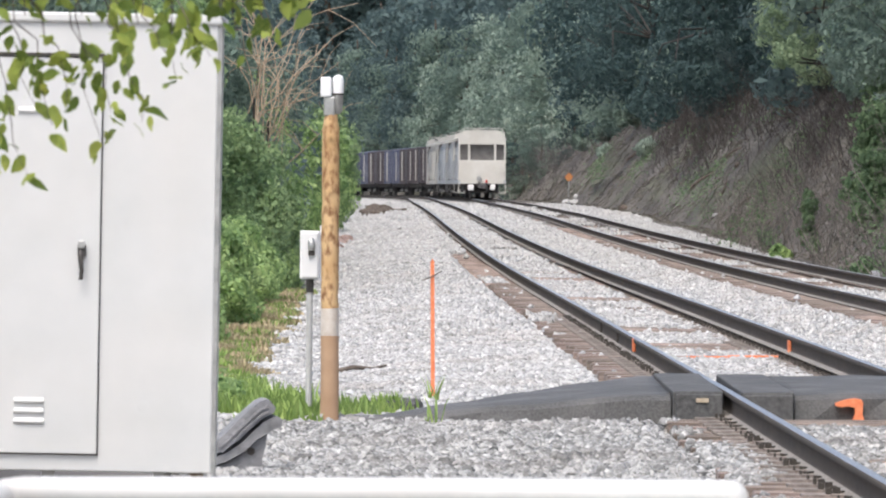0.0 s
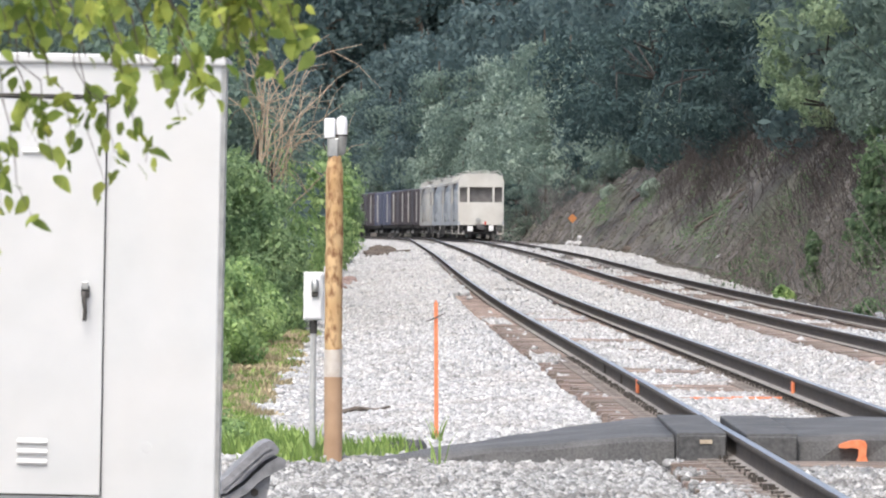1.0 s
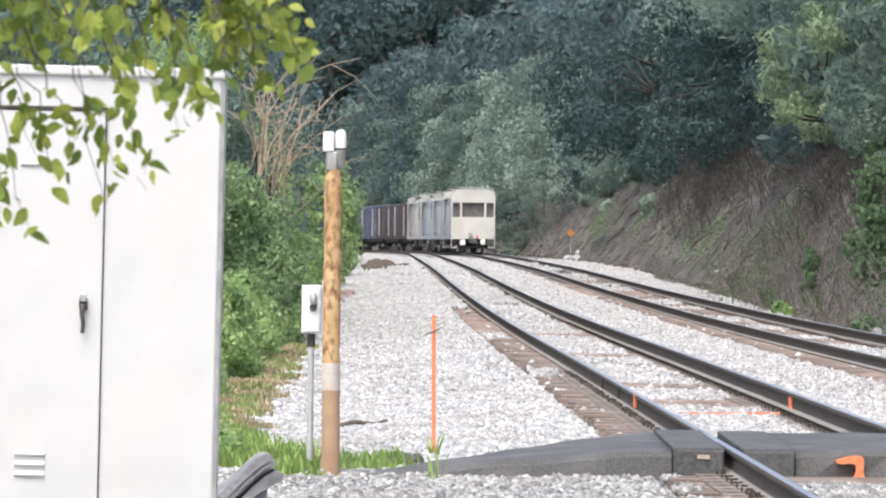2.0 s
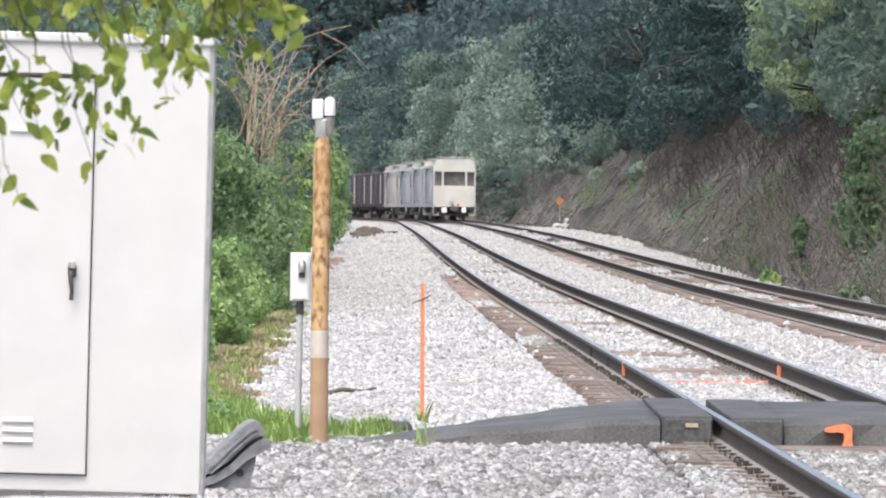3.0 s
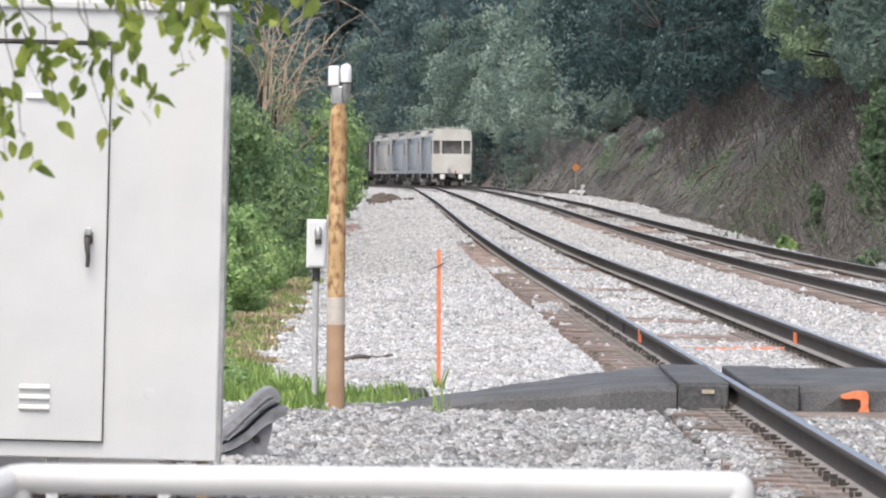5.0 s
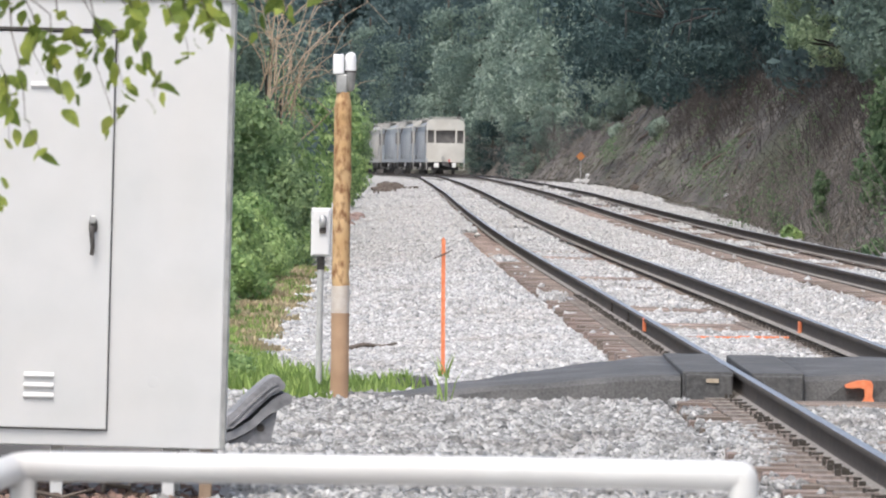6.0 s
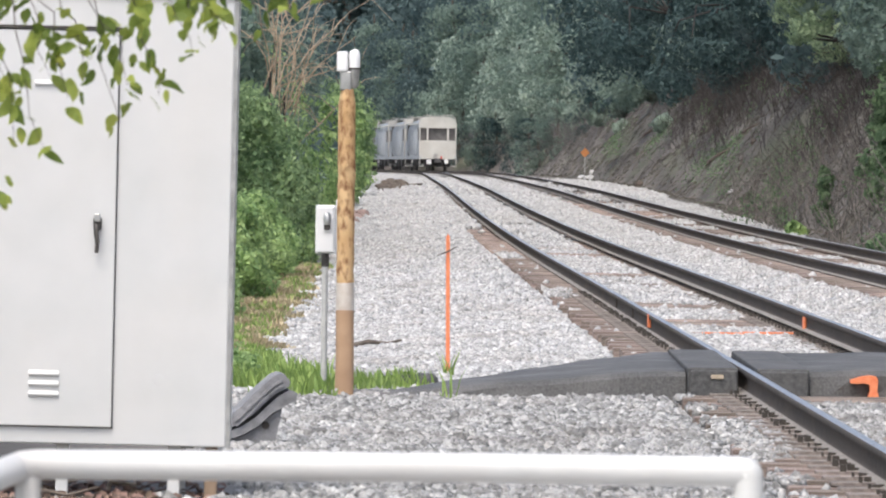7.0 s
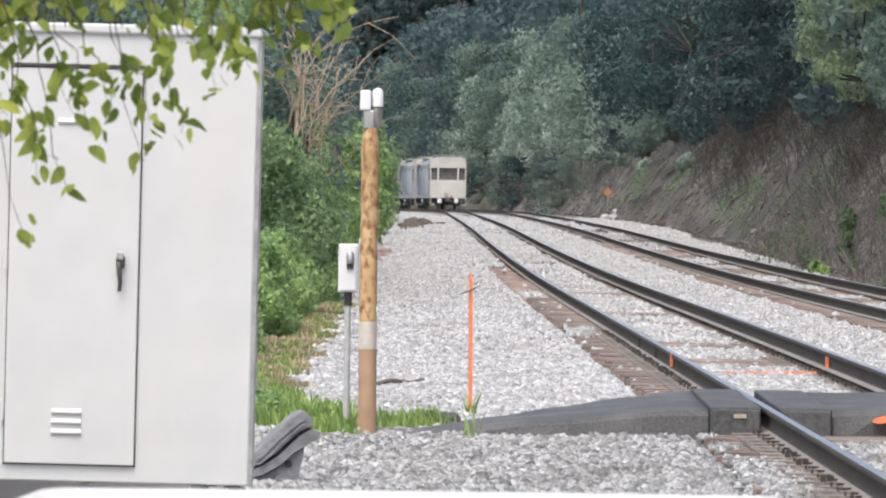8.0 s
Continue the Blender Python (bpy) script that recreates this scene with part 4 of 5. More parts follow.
def build_near_tree():
    base = pose(-2.9, 15.8, on_ground(-2.9, 15.8) - 0.1)
    t = thing("overhanging_tree", "leafy tree with yellow-green drooping leaves over the cabinet", "tree", base)
    inv = base.inverted()
    part("trunk", tube([(0, 0, 0), (0.05, 0, 1.2), (0.0, 0.05, 2.4), (0.15, 0, 3.6)], [0.16, 0.13, 0.11, 0.06], 12), M["bark"], t)
    r = np.random.default_rng(17)
    leaf = near_leaf_meshes()
    spots = []
    fill = []

    def twig(p0, p1, droop, rad, leaves, parent_name="twig", tips=0.0):
        pts = []
        for i in range(7):
            q = i / 6
            p = Vector(p0).lerp(Vector(p1), q)
            p.z -= droop * q * q
            p += Vector((r.normal(), r.normal(), r.normal())) * 0.012
            pts.append(p)
        part(parent_name, tube([inv @ p for p in pts], list(np.linspace(rad, rad * 0.3, 7)), 6), M["bark"], t)
        for _ in range(leaves):
            q = 0.12 + 0.88 * max(r.random(), tips * r.random() + tips)
            i = min(5, int(q * 6))
            spots.append(pts[i].lerp(pts[i + 1], q * 6 - i))
        spots.append(pts[-1])

    limb = [(-2.85, 15.8, 2.3), (-2.2, 15.8, 2.62), (-1.5, 15.75, 2.72), (-0.9, 15.7, 2.60), (-0.5, 15.7, 2.36)]
    part("limb", tube([inv @ Vector(p) for p in limb], [0.07, 0.05, 0.035, 0.02, 0.008], 8), M["bark"], t)
    # boughs that make the dense fringe above the cabinet
    for k in range(46):
        x = -1.75 + 1.28 * (k / 45) ** 1.3 + 0.05 * r.normal()
        end = 1.94 + 0.16 * r.random() + 0.05 * math.sin(9 * x)
        y = 15.7 + 0.22 * r.normal()
        twig((x - 0.15, y, 2.62 - 0.20 * max(0, x + 0.8)), (x + 0.06 + 0.10 * r.random(), y + 0.1 * r.normal(), end + 0.05), 0.05, 0.006, 30)
    # long sparse strands that hang in front of the doors
    for x, low, n in ((-1.20, 1.60, 9), (-1.13, 1.58, 6), (-1.06, 1.72, 8), (-1.24, 1.74, 9), (-0.93, 1.68, 7), (-0.90, 1.76, 8), (-0.80, 1.72, 5), (-0.72, 1.84, 6), (-1.36, 1.62, 10), (-1.255, 1.43, 4), (-1.42, 1.70, 9), (-1.0, 1.80, 8), (-0.62, 1.90, 8), (-1.12, 1.78, 8), (-1.30, 1.72, 8)):
        twig((x - 0.12, 15.6 + 0.1 * r.normal(), 2.08 + 0.05 * r.normal()), (x, 15.6 + 0.1 * r.normal(), low), 0.02, 0.0025, int(1.6 * n), tips=0.35)
    # spray at the tip of the limb
    for k in range(14):
        x = -0.62 + 0.21 * r.random()
        twig((-0.62, 15.7, 2.30), (x, 15.6 + 0.1 * r.normal(), 1.97 + 0.25 * r.random() - 0.1 * max(0, x + 0.45)), 0.05, 0.004, 8)
    order = r.permutation(len(spots))
    joined_v, joined_f = [], []
    for n, i in enumerate(order):
        p = spots[i] + Vector((r.normal(), r.normal(), r.normal())) * 0.016
        size = 0.036 + 0.036 * r.random()
        face = Euler((radians(-58 + 34 * r.normal()), radians(30 * r.normal()), 1.0 * r.normal() + (math.pi if r.random() < 0.5 else 0)))
        m = inv @ Matrix.LocRotScale(p, face, (size, size, size))
        if n < 300:
            piece("leaf", leaf[n % 4], None, t).matrix_basis = m
        else:
            base = len(joined_v)
            joined_v += [m @ v.co for v in leaf[n % 4].vertices]
            joined_f += [[base + q for q in f.vertices] for f in leaf[n % 4].polygons]
    me = mesh_np("foliage", np.array(joined_v), np.array(joined_f))
    me.polygons.foreach_set("use_smooth", np.ones(len(joined_f), bool))
    tagged(piece("foliage", me, M["leafmass"], t), kind="stuff")


build_near_tree()


def fallen_leaves():
    r = np.random.default_rng(91)
    x, y = -2.6 + 1.5 * r.random(1800), 23.5 + 6 * r.random(1800)
    keep = x < -1.25 + 0.35 * np.sin(2.1 * y)
    x, y = x[keep], y[keep]
    z = line_z(y) + ground_h(x - line_x(y), y) + 0.012 + 0.02 * r.random(len(x))
    out = np.tile(np.array([[0.0, -0.3, 1.0]]), (len(x), 1))
    ob = piece("fallen_leaves", leaves_mesh("fallen_leaves", np.stack([x, y, z], 1), 0.05 + 0.03 * r.random(len(x)), r, out, 0.4, 0.0), M["litter"], None)
    tagged(ob, "reddish brown dead leaves on the ground below the cabinet", "leaves", kind="stuff")


fallen_leaves()


# ---- woods ----
def build_tree_kinds():
    """A few full trees whose crowns hang low; the rest are copies."""
    kinds = []
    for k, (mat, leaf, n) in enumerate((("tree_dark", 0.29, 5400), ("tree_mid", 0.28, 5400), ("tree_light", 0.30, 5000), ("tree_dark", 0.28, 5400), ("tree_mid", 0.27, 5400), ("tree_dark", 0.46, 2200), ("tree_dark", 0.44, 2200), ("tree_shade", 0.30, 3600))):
        r = np.random.default_rng(400 + k)
        h = 9 + 2 * r.random()
        t = thing("woodland_tree", ("deep green", "mid green", "haze-paled green", "dark green", "leafy green", "shaded dark green", "shaded deep green", "shade-coloured green")[k] + " broadleaf tree in dense summer leaf", "tree", pose(60 + 8 * k, -60, 0), "woodland trees")
        trunk = [(0.25 * r.normal() * q, 0.25 * r.normal() * q, h * q) for q in np.linspace(0, 0.9, 7)]
        part("trunk", tube(trunk, list(np.linspace(0.22, 0.05, 7)), 9), M["bark"], t)
        lobes = []
        for b in range(16):
            q = 0.12 + 0.85 * b / 15
            a = 2.4 * b + r.random()
            reach = (1.0 + 2.0 * math.sin(math.pi * min(1, 0.25 + 0.7 * q))) * (0.6 + 0.5 * r.random())
            base = Vector(trunk[min(6, int(q * 6))])
            tip = base + Vector((math.cos(a) * reach, math.sin(a) * reach, 0.5 * r.random() - 0.2))
            part("limb", tube([base, base.lerp(tip, 0.55) + Vector((0, 0, 0.15)), tip], [0.07, 0.045, 0.015], 6), M["bark"], t)
            lobes.append((*tip, 0.75 + 0.65 * r.random()))
            lobes.append((*(base.lerp(tip, 0.5) + Vector((0, 0, 0.3))), 0.6 + 0.4 * r.random()))
        piece("crown", lobes_leaves("crown", lobes, n, leaf, r, 0.8), M[mat], t)
        kinds.append(t)
    return kinds


KINDS = build_tree_kinds()


def plant(kind, x, y, scale=1.0, sink=0.3, seed=0):
    r = np.random.default_rng(int(abs(x) * 91 + y * 7 + seed))
    ob = KINDS[kind]
    c = copy_thing(ob, pose(x, y, on_ground(x, y) - sink, 0, 0, 360 * r.random()))
    c.scale = (scale, scale, scale * (0.9 + 0.2 * r.random()))
    return c


def plant_woods():
    r = np.random.default_rng(5)
    # brush wall along the far side of the cabinet
    for k in range(28):
        s = 132 + 8.0 * k
        plant((0, 1, 3, 4, 0)[k % 5], float(line_x(s)) - 9.0 - 1.2 * r.random() - (0.6 if s > 200 else 0.0), s, 0.95 + 0.2 * r.random(), 0.6, k)
    for k in range(12):
        s = 96 + 8 * k
        plant((1, 4)[k % 2], float(line_x(s)) - 10.5 - 2 * r.random(), s, 1.0, 0.4, k + 40)
    for k in range(17):
        s = 190 + 14 * k
        plant((5, 6)[k % 2], float(line_x(s)) - 13 - 2 * r.random(), s, 1.3, 0.4, k)
    # woods on top of the bank
    for k in range(26):
        s = 118 + 11 * k
        plant((0, 3, 1, 0, 4)[k % 5], float(line_x(s) + bank_foot(s)) + 4.6 + 1.6 * r.random(), s, 1.0 + 0.25 * r.random(), 0.8, k)
    for k in range(22):
        s = 130 + 15 * k
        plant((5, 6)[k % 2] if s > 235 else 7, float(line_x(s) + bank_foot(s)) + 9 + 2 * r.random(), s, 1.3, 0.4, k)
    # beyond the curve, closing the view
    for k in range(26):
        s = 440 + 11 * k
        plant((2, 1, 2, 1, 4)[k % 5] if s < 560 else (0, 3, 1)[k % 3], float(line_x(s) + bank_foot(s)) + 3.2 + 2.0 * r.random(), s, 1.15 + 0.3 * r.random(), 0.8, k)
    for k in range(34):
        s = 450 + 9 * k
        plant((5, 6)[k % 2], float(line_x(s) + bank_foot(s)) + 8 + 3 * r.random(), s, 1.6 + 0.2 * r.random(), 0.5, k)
    for k in range(16):
        s = 360 + 12 * k
        plant((5, 6)[k % 2], float(line_x(s)) - 9 - 2 * r.random(), s, 1.2, 0.5, k)
    for k in range(12):
        plant((5, 6)[k % 2], -75 + 9 * k, 745 + 10 * r.random(), 3.6, 0.5, k)
    for k in range(5):
        plant((0, 3)[k % 2], -13 + 5 * k, 655 + 6 * (k % 2), 3.2, 0.5, k)
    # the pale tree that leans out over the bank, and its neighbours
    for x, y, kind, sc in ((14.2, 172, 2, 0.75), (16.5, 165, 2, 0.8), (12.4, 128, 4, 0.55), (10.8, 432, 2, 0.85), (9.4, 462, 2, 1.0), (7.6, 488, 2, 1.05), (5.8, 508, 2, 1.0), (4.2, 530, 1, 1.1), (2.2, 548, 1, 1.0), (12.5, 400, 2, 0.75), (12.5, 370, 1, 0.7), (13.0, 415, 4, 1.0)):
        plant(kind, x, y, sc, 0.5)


plant_woods()
# brush down to the line beyond the bare bank
for k in range(20):
    rr = np.random.default_rng(1200 + k)
    s = 420 + 12.5 * k
    plant((7, 4, 1)[k % 3], float(line_x(s) + bank_foot(s)) + 0.6 + 1.6 * rr.random() + (1.5 if s < 430 else 0), s, 0.5 + 0.2 * rr.random(), 0.9, k)


def overhang(label, foot, lobes, count, size, mat, seed):
    """A tree rooted on the bank whose crown hangs out over the line."""
    r = np.random.default_rng(seed)
    t = thing("leaning_tree", label, "tree", pose(foot[0], foot[1], on_ground(*foot) - 0.3), "leaning trees")
    z = on_ground(*foot) - 0.3
    local = [(x - foot[0], y - foot[1], h - z, q) for x, y, h, q in lobes]
    mid = Vector(local[0][:3])
    part("trunk", tube([(0, 0, 0), (mid.x * 0.2, mid.y * 0.2, mid.z * 0.5), (mid.x * 0.6, mid.y * 0.6, mid.z * 0.85), mid], [0.16, 0.13, 0.09, 0.04], 8), M["shaded_bark"], t)
    for l in local[1::3]:
        q = Vector(l[:3])
        part("limb", tube([mid * 0.6, mid.lerp(q, 0.5), q], [0.06, 0.035, 0.012], 6), M["shaded_bark"], t)
    piece("crown", lobes_leaves("crown", local, count, size, r, 0.75), M[mat], t)


def lobes_in(x0, x1, s0, s1, z0, z1, n, rad, seed):
    r = np.random.default_rng(seed)
    return [(x0 + (x1 - x0) * r.random(), s0 + (s1 - s0) * r.random(), z0 + (z1 - z0) * r.random(), rad * (0.6 + 0.7 * r.random())) for _ in range(n)]


overhang("pale green tree leaning out over the bank", (13.5, 168), lobes_in(9.4, 13.2, 152, 170, 4.3, 8.5, 26, 0.62, 1), 10000, 0.17, "tree_pale", 61)
overhang("grey-green tree leaning out over the bank", (12.8, 150), lobes_in(10.2, 13.4, 138, 156, 3.6, 7.5, 24, 0.6, 8), 8000, 0.18, "tree_mid", 68)
overhang("shade-coloured dark green tree hanging low over the bank", (13.2, 232), lobes_in(8.6, 13.4, 216, 248, 4.2, 10.5, 34, 0.8, 2), 11000, 0.22, "tree_shade", 62)
overhang("shade-coloured dark green tree hanging low over the bank", (13.4, 275), lobes_in(7.8, 13.0, 260, 294, 5.4, 11.5, 32, 0.95, 3), 9000, 0.25, "tree_shade", 63)
overhang("shade-coloured dark green tree leaning out over the bank", (13.4, 200), lobes_in(9.8, 14.0, 188, 214, 4.8, 10.5, 28, 0.8, 5), 9000, 0.22, "tree_shade", 65)
overhang("shade-coloured dark green tree leaning out over the bank", (12.6, 315), lobes_in(6.6, 12.5, 302, 334, 6.4, 12.0, 32, 1.2, 6), 7000, 0.32, "tree_shade", 66)
overhang("shade-coloured dark green tree leaning out over the bank", (14.4, 182), lobes_in(10.6, 14.8, 176, 192, 5.0, 10.5, 28, 0.9, 7), 7000, 0.24, "tree_shade", 67)
# two crowns, mostly above the view, added to block light from the bank
overhang("tall green tree added over the bank to shade it", (14.2, 158), lobes_in(6.8, 14.0, 140, 200, 8.8, 13.0, 44, 1.2, 9), 12000, 0.22, "tree_mid", 69)
overhang("tall green tree added over the bank to shade it", (13.4, 118), lobes_in(6.4, 13.0, 98, 142, 7.6, 12.0, 44, 1.1, 10), 12000, 0.20, "tree_mid", 70)
overhang("grey-green tree leaning out over the bank", (12.5, 135), lobes_in(9.8, 13.0, 122, 138, 3.0, 6.0, 22, 0.55, 4), 7000, 0.15, "tree_mid", 64)
for n, ob in enumerate(KINDS):
    ob.matrix_basis = pose(-14 - 3 * n, 100 + 14 * n, on_ground(-14 - 3 * n, 100 + 14 * n) - 0.4)


def bare_shrub(name, label, x, y, h, spread, count, mat, seed, lean=(0, 0), up=0.0):
    """Dry twigs that fork upwards from one root."""
    r = np.random.default_rng(seed)
    s = thing(name, label, "shrub", pose(x, y, on_ground(x, y) - 0.1))
    for _ in range(count):
        bm = bmesh.new()
        a = r.random() * 6.28
        p = Vector((0.15 * r.normal() * spread, 0.15 * r.normal(), h * up * (0.7 + 0.6 * r.random())))
        d = Vector((math.cos(a) * spread / h + lean[0], math.sin(a) * 0.3 + lean[1], 1.0)).normalized()
        pts, length = [p], h * (0.5 + 0.6 * r.random()) * (1 - 0.75 * up)
        for i in range(6):
            d = (d + Vector((r.normal(), r.normal(), r.normal() - 0.12)) * 0.22).normalized()
            pts.append(pts[-1] + d * length / 6)
        w = 0.0030 * h
        tube(pts, list(np.linspace(w, w * 0.35, 7)), 5, bm)
        for j in range(5):
            q = pts[2 + j % 4]
            e = (d + Vector((r.normal(), r.normal(), r.normal())) * 0.8).normalized()
            tube([q, q + e * length * 0.15, q + e * length * 0.3 + Vector((0, 0, -0.04 * h))], [w * 0.5, w * 0.4, w * 0.2], 4, bm)
        part("branch", bm, mat, s)
    if up:
        part("stem", tube([(0, 0, 0), (0.04, 0, 0.5 * h * up), (0, 0, 1.3 * h * up)], [0.05, 0.04, 0.02], 7), M["shaded_bark"], s)
    return s


bare_shrub("dry_shrub", "bare tan dry branches arching out of green brush", -3.3, 101, 5.4, 0.8, 11, M["twig"], 4, (0.34, 0), 0.50)
bare_shrub("dry_shrub", "bare tan dry branches arching out of green brush", -3.1, 103, 4.8, 0.7, 8, M["twig"], 9, (0.38, 0), 0.50)
for k in range(18):
    rr = np.random.default_rng(1300 + k)
    s = 392 + 7.5 * k
    bare_shrub("thicket", "grey-brown leafless thicket below the woods", float(line_x(s) + bank_foot(s)) + 0.4 + 1.5 * rr.random(), s, 2.8 + 1.8 * rr.random(), 1.8, 16, M["deadbrush"], 1340 + k)


def bank_thicket(x, y, h, width, stems, mat, seed, leafy=0):
    """A stand of thin crossing stems on the bank, here and there grown over by creeper."""
    r = np.random.default_rng(seed)
    t = thing("bank_thicket", "grey leafless thicket with creeper on the earth bank" if leafy else "grey leafless thicket on the earth bank", "brush", pose(x, y, on_ground(x, y)), "bank brush")
    bm, tips = bmesh.new(), []
    for _ in range(stems):
        dx, dy = width * r.normal() * 0.5, 1.5 * r.normal()
        g = on_ground(x + dx, y + dy) - on_ground(x, y) - 0.05
        p = Vector((dx, dy, g))
        top = h * (0.35 + 0.75 * r.random())
        lean = Vector((0.35 * r.normal() - 0.1, 0.3 * r.normal(), 1)).normalized()
        mid = p + lean * top * 0.55 + Vector((0.08 * r.normal(), 0.08 * r.normal(), 0))
        end = mid + (lean + Vector((0.35 * r.normal(), 0.3 * r.normal(), -0.25 * r.random()))).normalized() * top * 0.5
        w = 0.006 + 0.010 * r.random()
        tube([p, p.lerp(mid, 0.5) + Vector((0.03 * r.normal(), 0, 0)), mid, end], [w, w * 0.9, w * 0.7, w * 0.3], 4, bm, False)
        for _ in range(2):
            q = mid.lerp(end, r.random())
            e = Vector((r.normal(), r.normal(), 0.5 * r.normal())).normalized()
            tube([q, q + e * top * 0.16, q + e * top * 0.28 + Vector((0, 0, -0.05 * top))], [w * 0.5, w * 0.4, w * 0.2], 3, bm, False)
        tips += [mid, p.lerp(mid, 0.6), mid.lerp(end, 0.5)]
    tagged(part("stem_tangle", bm, mat, t), kind="stuff")
    if leafy:
        lobes = [(*tips[int(i)], 0.10 + 0.16 * r.random()) for i in r.integers(len(tips), size=20)]
        piece("creeper", lobes_leaves("creeper", lobes, leafy, 0.085, r, 1.3), M["creeper"], t, "green creeper leaves")


# stems higher up the bank get the colour that includes canopy shade
for k in range(34):
    r = np.random.default_rng(700 + k)
    s = 98 + 2.3 * k
    b = -0.5 + 4.2 * ((k * 0.382) % 1.0)
    bank_thicket(float(line_x(s) + bank_foot(s)) + b, s, 1.1 + 1.2 * r.random() + 0.2 * b, 1.0, 44, M["brush"] if b < 1.4 else M["shaded_brush"], 720 + k, 420 if k % 3 == 0 else 0)
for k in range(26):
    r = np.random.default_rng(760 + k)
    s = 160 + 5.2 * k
    bank_thicket(float(line_x(s) + bank_foot(s)) + 2.4 + 1.7 * r.random(), s, 1.5 + 1.1 * r.random(), 1.5, 60, M["shaded_brush"], 780 + k, 260 if k % 5 == 1 else 0)
for k in range(10):
    r = np.random.default_rng(860 + k)
    s = 296 + 12 * k
    bank_thicket(float(line_x(s) + bank_foot(s)) + 1.6 + 2.6 * r.random(), s, 1.2 + 0.8 * r.random(), 1.3, 24, M["deadbrush"], 880 + k, 260 if k % 3 == 1 else 0)
# dark understorey along the top of the bank; its shade is in the leaf colour
for k in range(18):
    r = np.random.default_rng(840 + k)
    s = 132 + 7 * k
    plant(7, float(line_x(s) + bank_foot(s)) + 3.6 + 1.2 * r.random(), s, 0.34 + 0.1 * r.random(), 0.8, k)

R = np.random.default_rng(31)
# shrubs on the near side of the wall of woods
for x, y, w, h, n, mat, lab in ((-4.9, 96, 1.0, 5.2, 12000, "shrub", "tall leafy green shrub beside the line"), (-4.4, 104, 1.2, 5.6, 12000, "tree_mid", "tall grey-green shrub beside the line"), (-5.0, 116, 1.3, 6.4, 10000, "shrub", "tall leafy green shrub beside the line"), (-4.6, 128, 1.2, 6.0, 9000, "tree_mid", "tall grey-green shrub beside the line"), (-6.2, 98, 1.4, 7.0, 9000, "tree_mid", "tall grey-green shrub beside the line"), (-6.8, 112, 1.6, 8.0, 9000, "tree_mid", "tall grey-green shrub beside the line"), (-4.1, 100, 0.8, 3.0, 9000, "shrub", "dark green shrub in full leaf"), (-4.2, 108, 0.9, 3.6, 9000, "shrub", "dark green shrub in full leaf"),
                                (-4.5, 112, 1.0, 4.6, 9000, "shrub", "tall green shrub in full leaf"), (-4.1, 120, 1.1, 3.4, 8000, "kudzu", "green shrub in full leaf"),
                                (-4.3, 150, 1.2, 3.6, 8000, "kudzu", "soft bright green shrub beside the gravel"), (-4.6, 185, 1.3, 4.2, 7000, "kudzu", "soft green shrub beside the gravel"),
                                (-4.6, 215, 1.2, 3.8, 7000, "kudzu", "soft bright green shrub beside the gravel"), (-5.1, 250, 1.4, 4.6, 7000, "shrub", "soft green shrub beside the gravel"),
                                (-5.6, 290, 1.5, 5.0, 7000, "shrub", "soft green shrub beside the gravel"), (-6.6, 330, 1.6, 5.0, 7000, "shrub", "soft green shrub beside the gravel")):
    bush("shrub", lab, x, y, lobe_field(R, 34 if h > 5 else 26, w, 4.0, h, min(0.75, 0.22 * h)), int(1.4 * n), 0.06 + 0.0008 * y, M[mat], int(y), "shrubs")
for x, y, w, h, n, mat, lab in ((9.25, 120, 0.42, 1.9, 3200, "creeper", "vine-grown green shrub at the foot of the bank"), (8.55, 130, 0.16, 1.8, 1100, "creeper", "green vine climbing a bare stem"), (9.9, 126, 0.6, 2.2, 3600, "creeper", "vine-grown green shrub on the bank"),
                                (7.95, 131, 0.24, 0.42, 900, "kudzu", "small bright green weed at the foot of the bank"), (9.3, 176, 0.35, 0.4, 900, "creeper", "low green weed on the bank"), (8.25, 108, 0.3, 0.5, 700, "creeper", "low green weed at the foot of the bank"),
                                (12.6, 150, 1.2, 2.4, 4500, "tree_mid", "grey-green shrub at the top of the bank"), (13.4, 168, 1.2, 2.6, 4500, "tree_mid", "grey-green shrub at the top of the bank"), (11.6, 142, 0.9, 1.5, 3000, "creeper", "green shrub on the bank"),
                                (11.2, 300, 0.6, 0.9, 1500, "tree_light", "bright green shrub on the bank"), (12.0, 340, 1.6, 2.6, 4000, "tree_mid", "green shrub at the top of the bank"), (11.3, 372, 1.2, 2.2, 3500, "tree_mid", "green shrub at the top of the bank"),
                                (10.6, 400, 1.3, 1.6, 3000, "tree_mid", "green shrub on the bank"), (10.6, 358, 0.5, 0.7, 700, "tree_light", "pale green shrub on the bank"), (13.6, 245, 1.2, 1.4, 3000, "tree_mid", "green shrub at the top of the bank")):
    bush("bank_shrub", lab, x, y, lobe_field(R, 18, w, 2.0, h, min(0.42, 0.3 * h, 0.75 * w)), n, 0.075 + 0.0007 * y, M[mat], int(y) + 3, "bank shrubs")


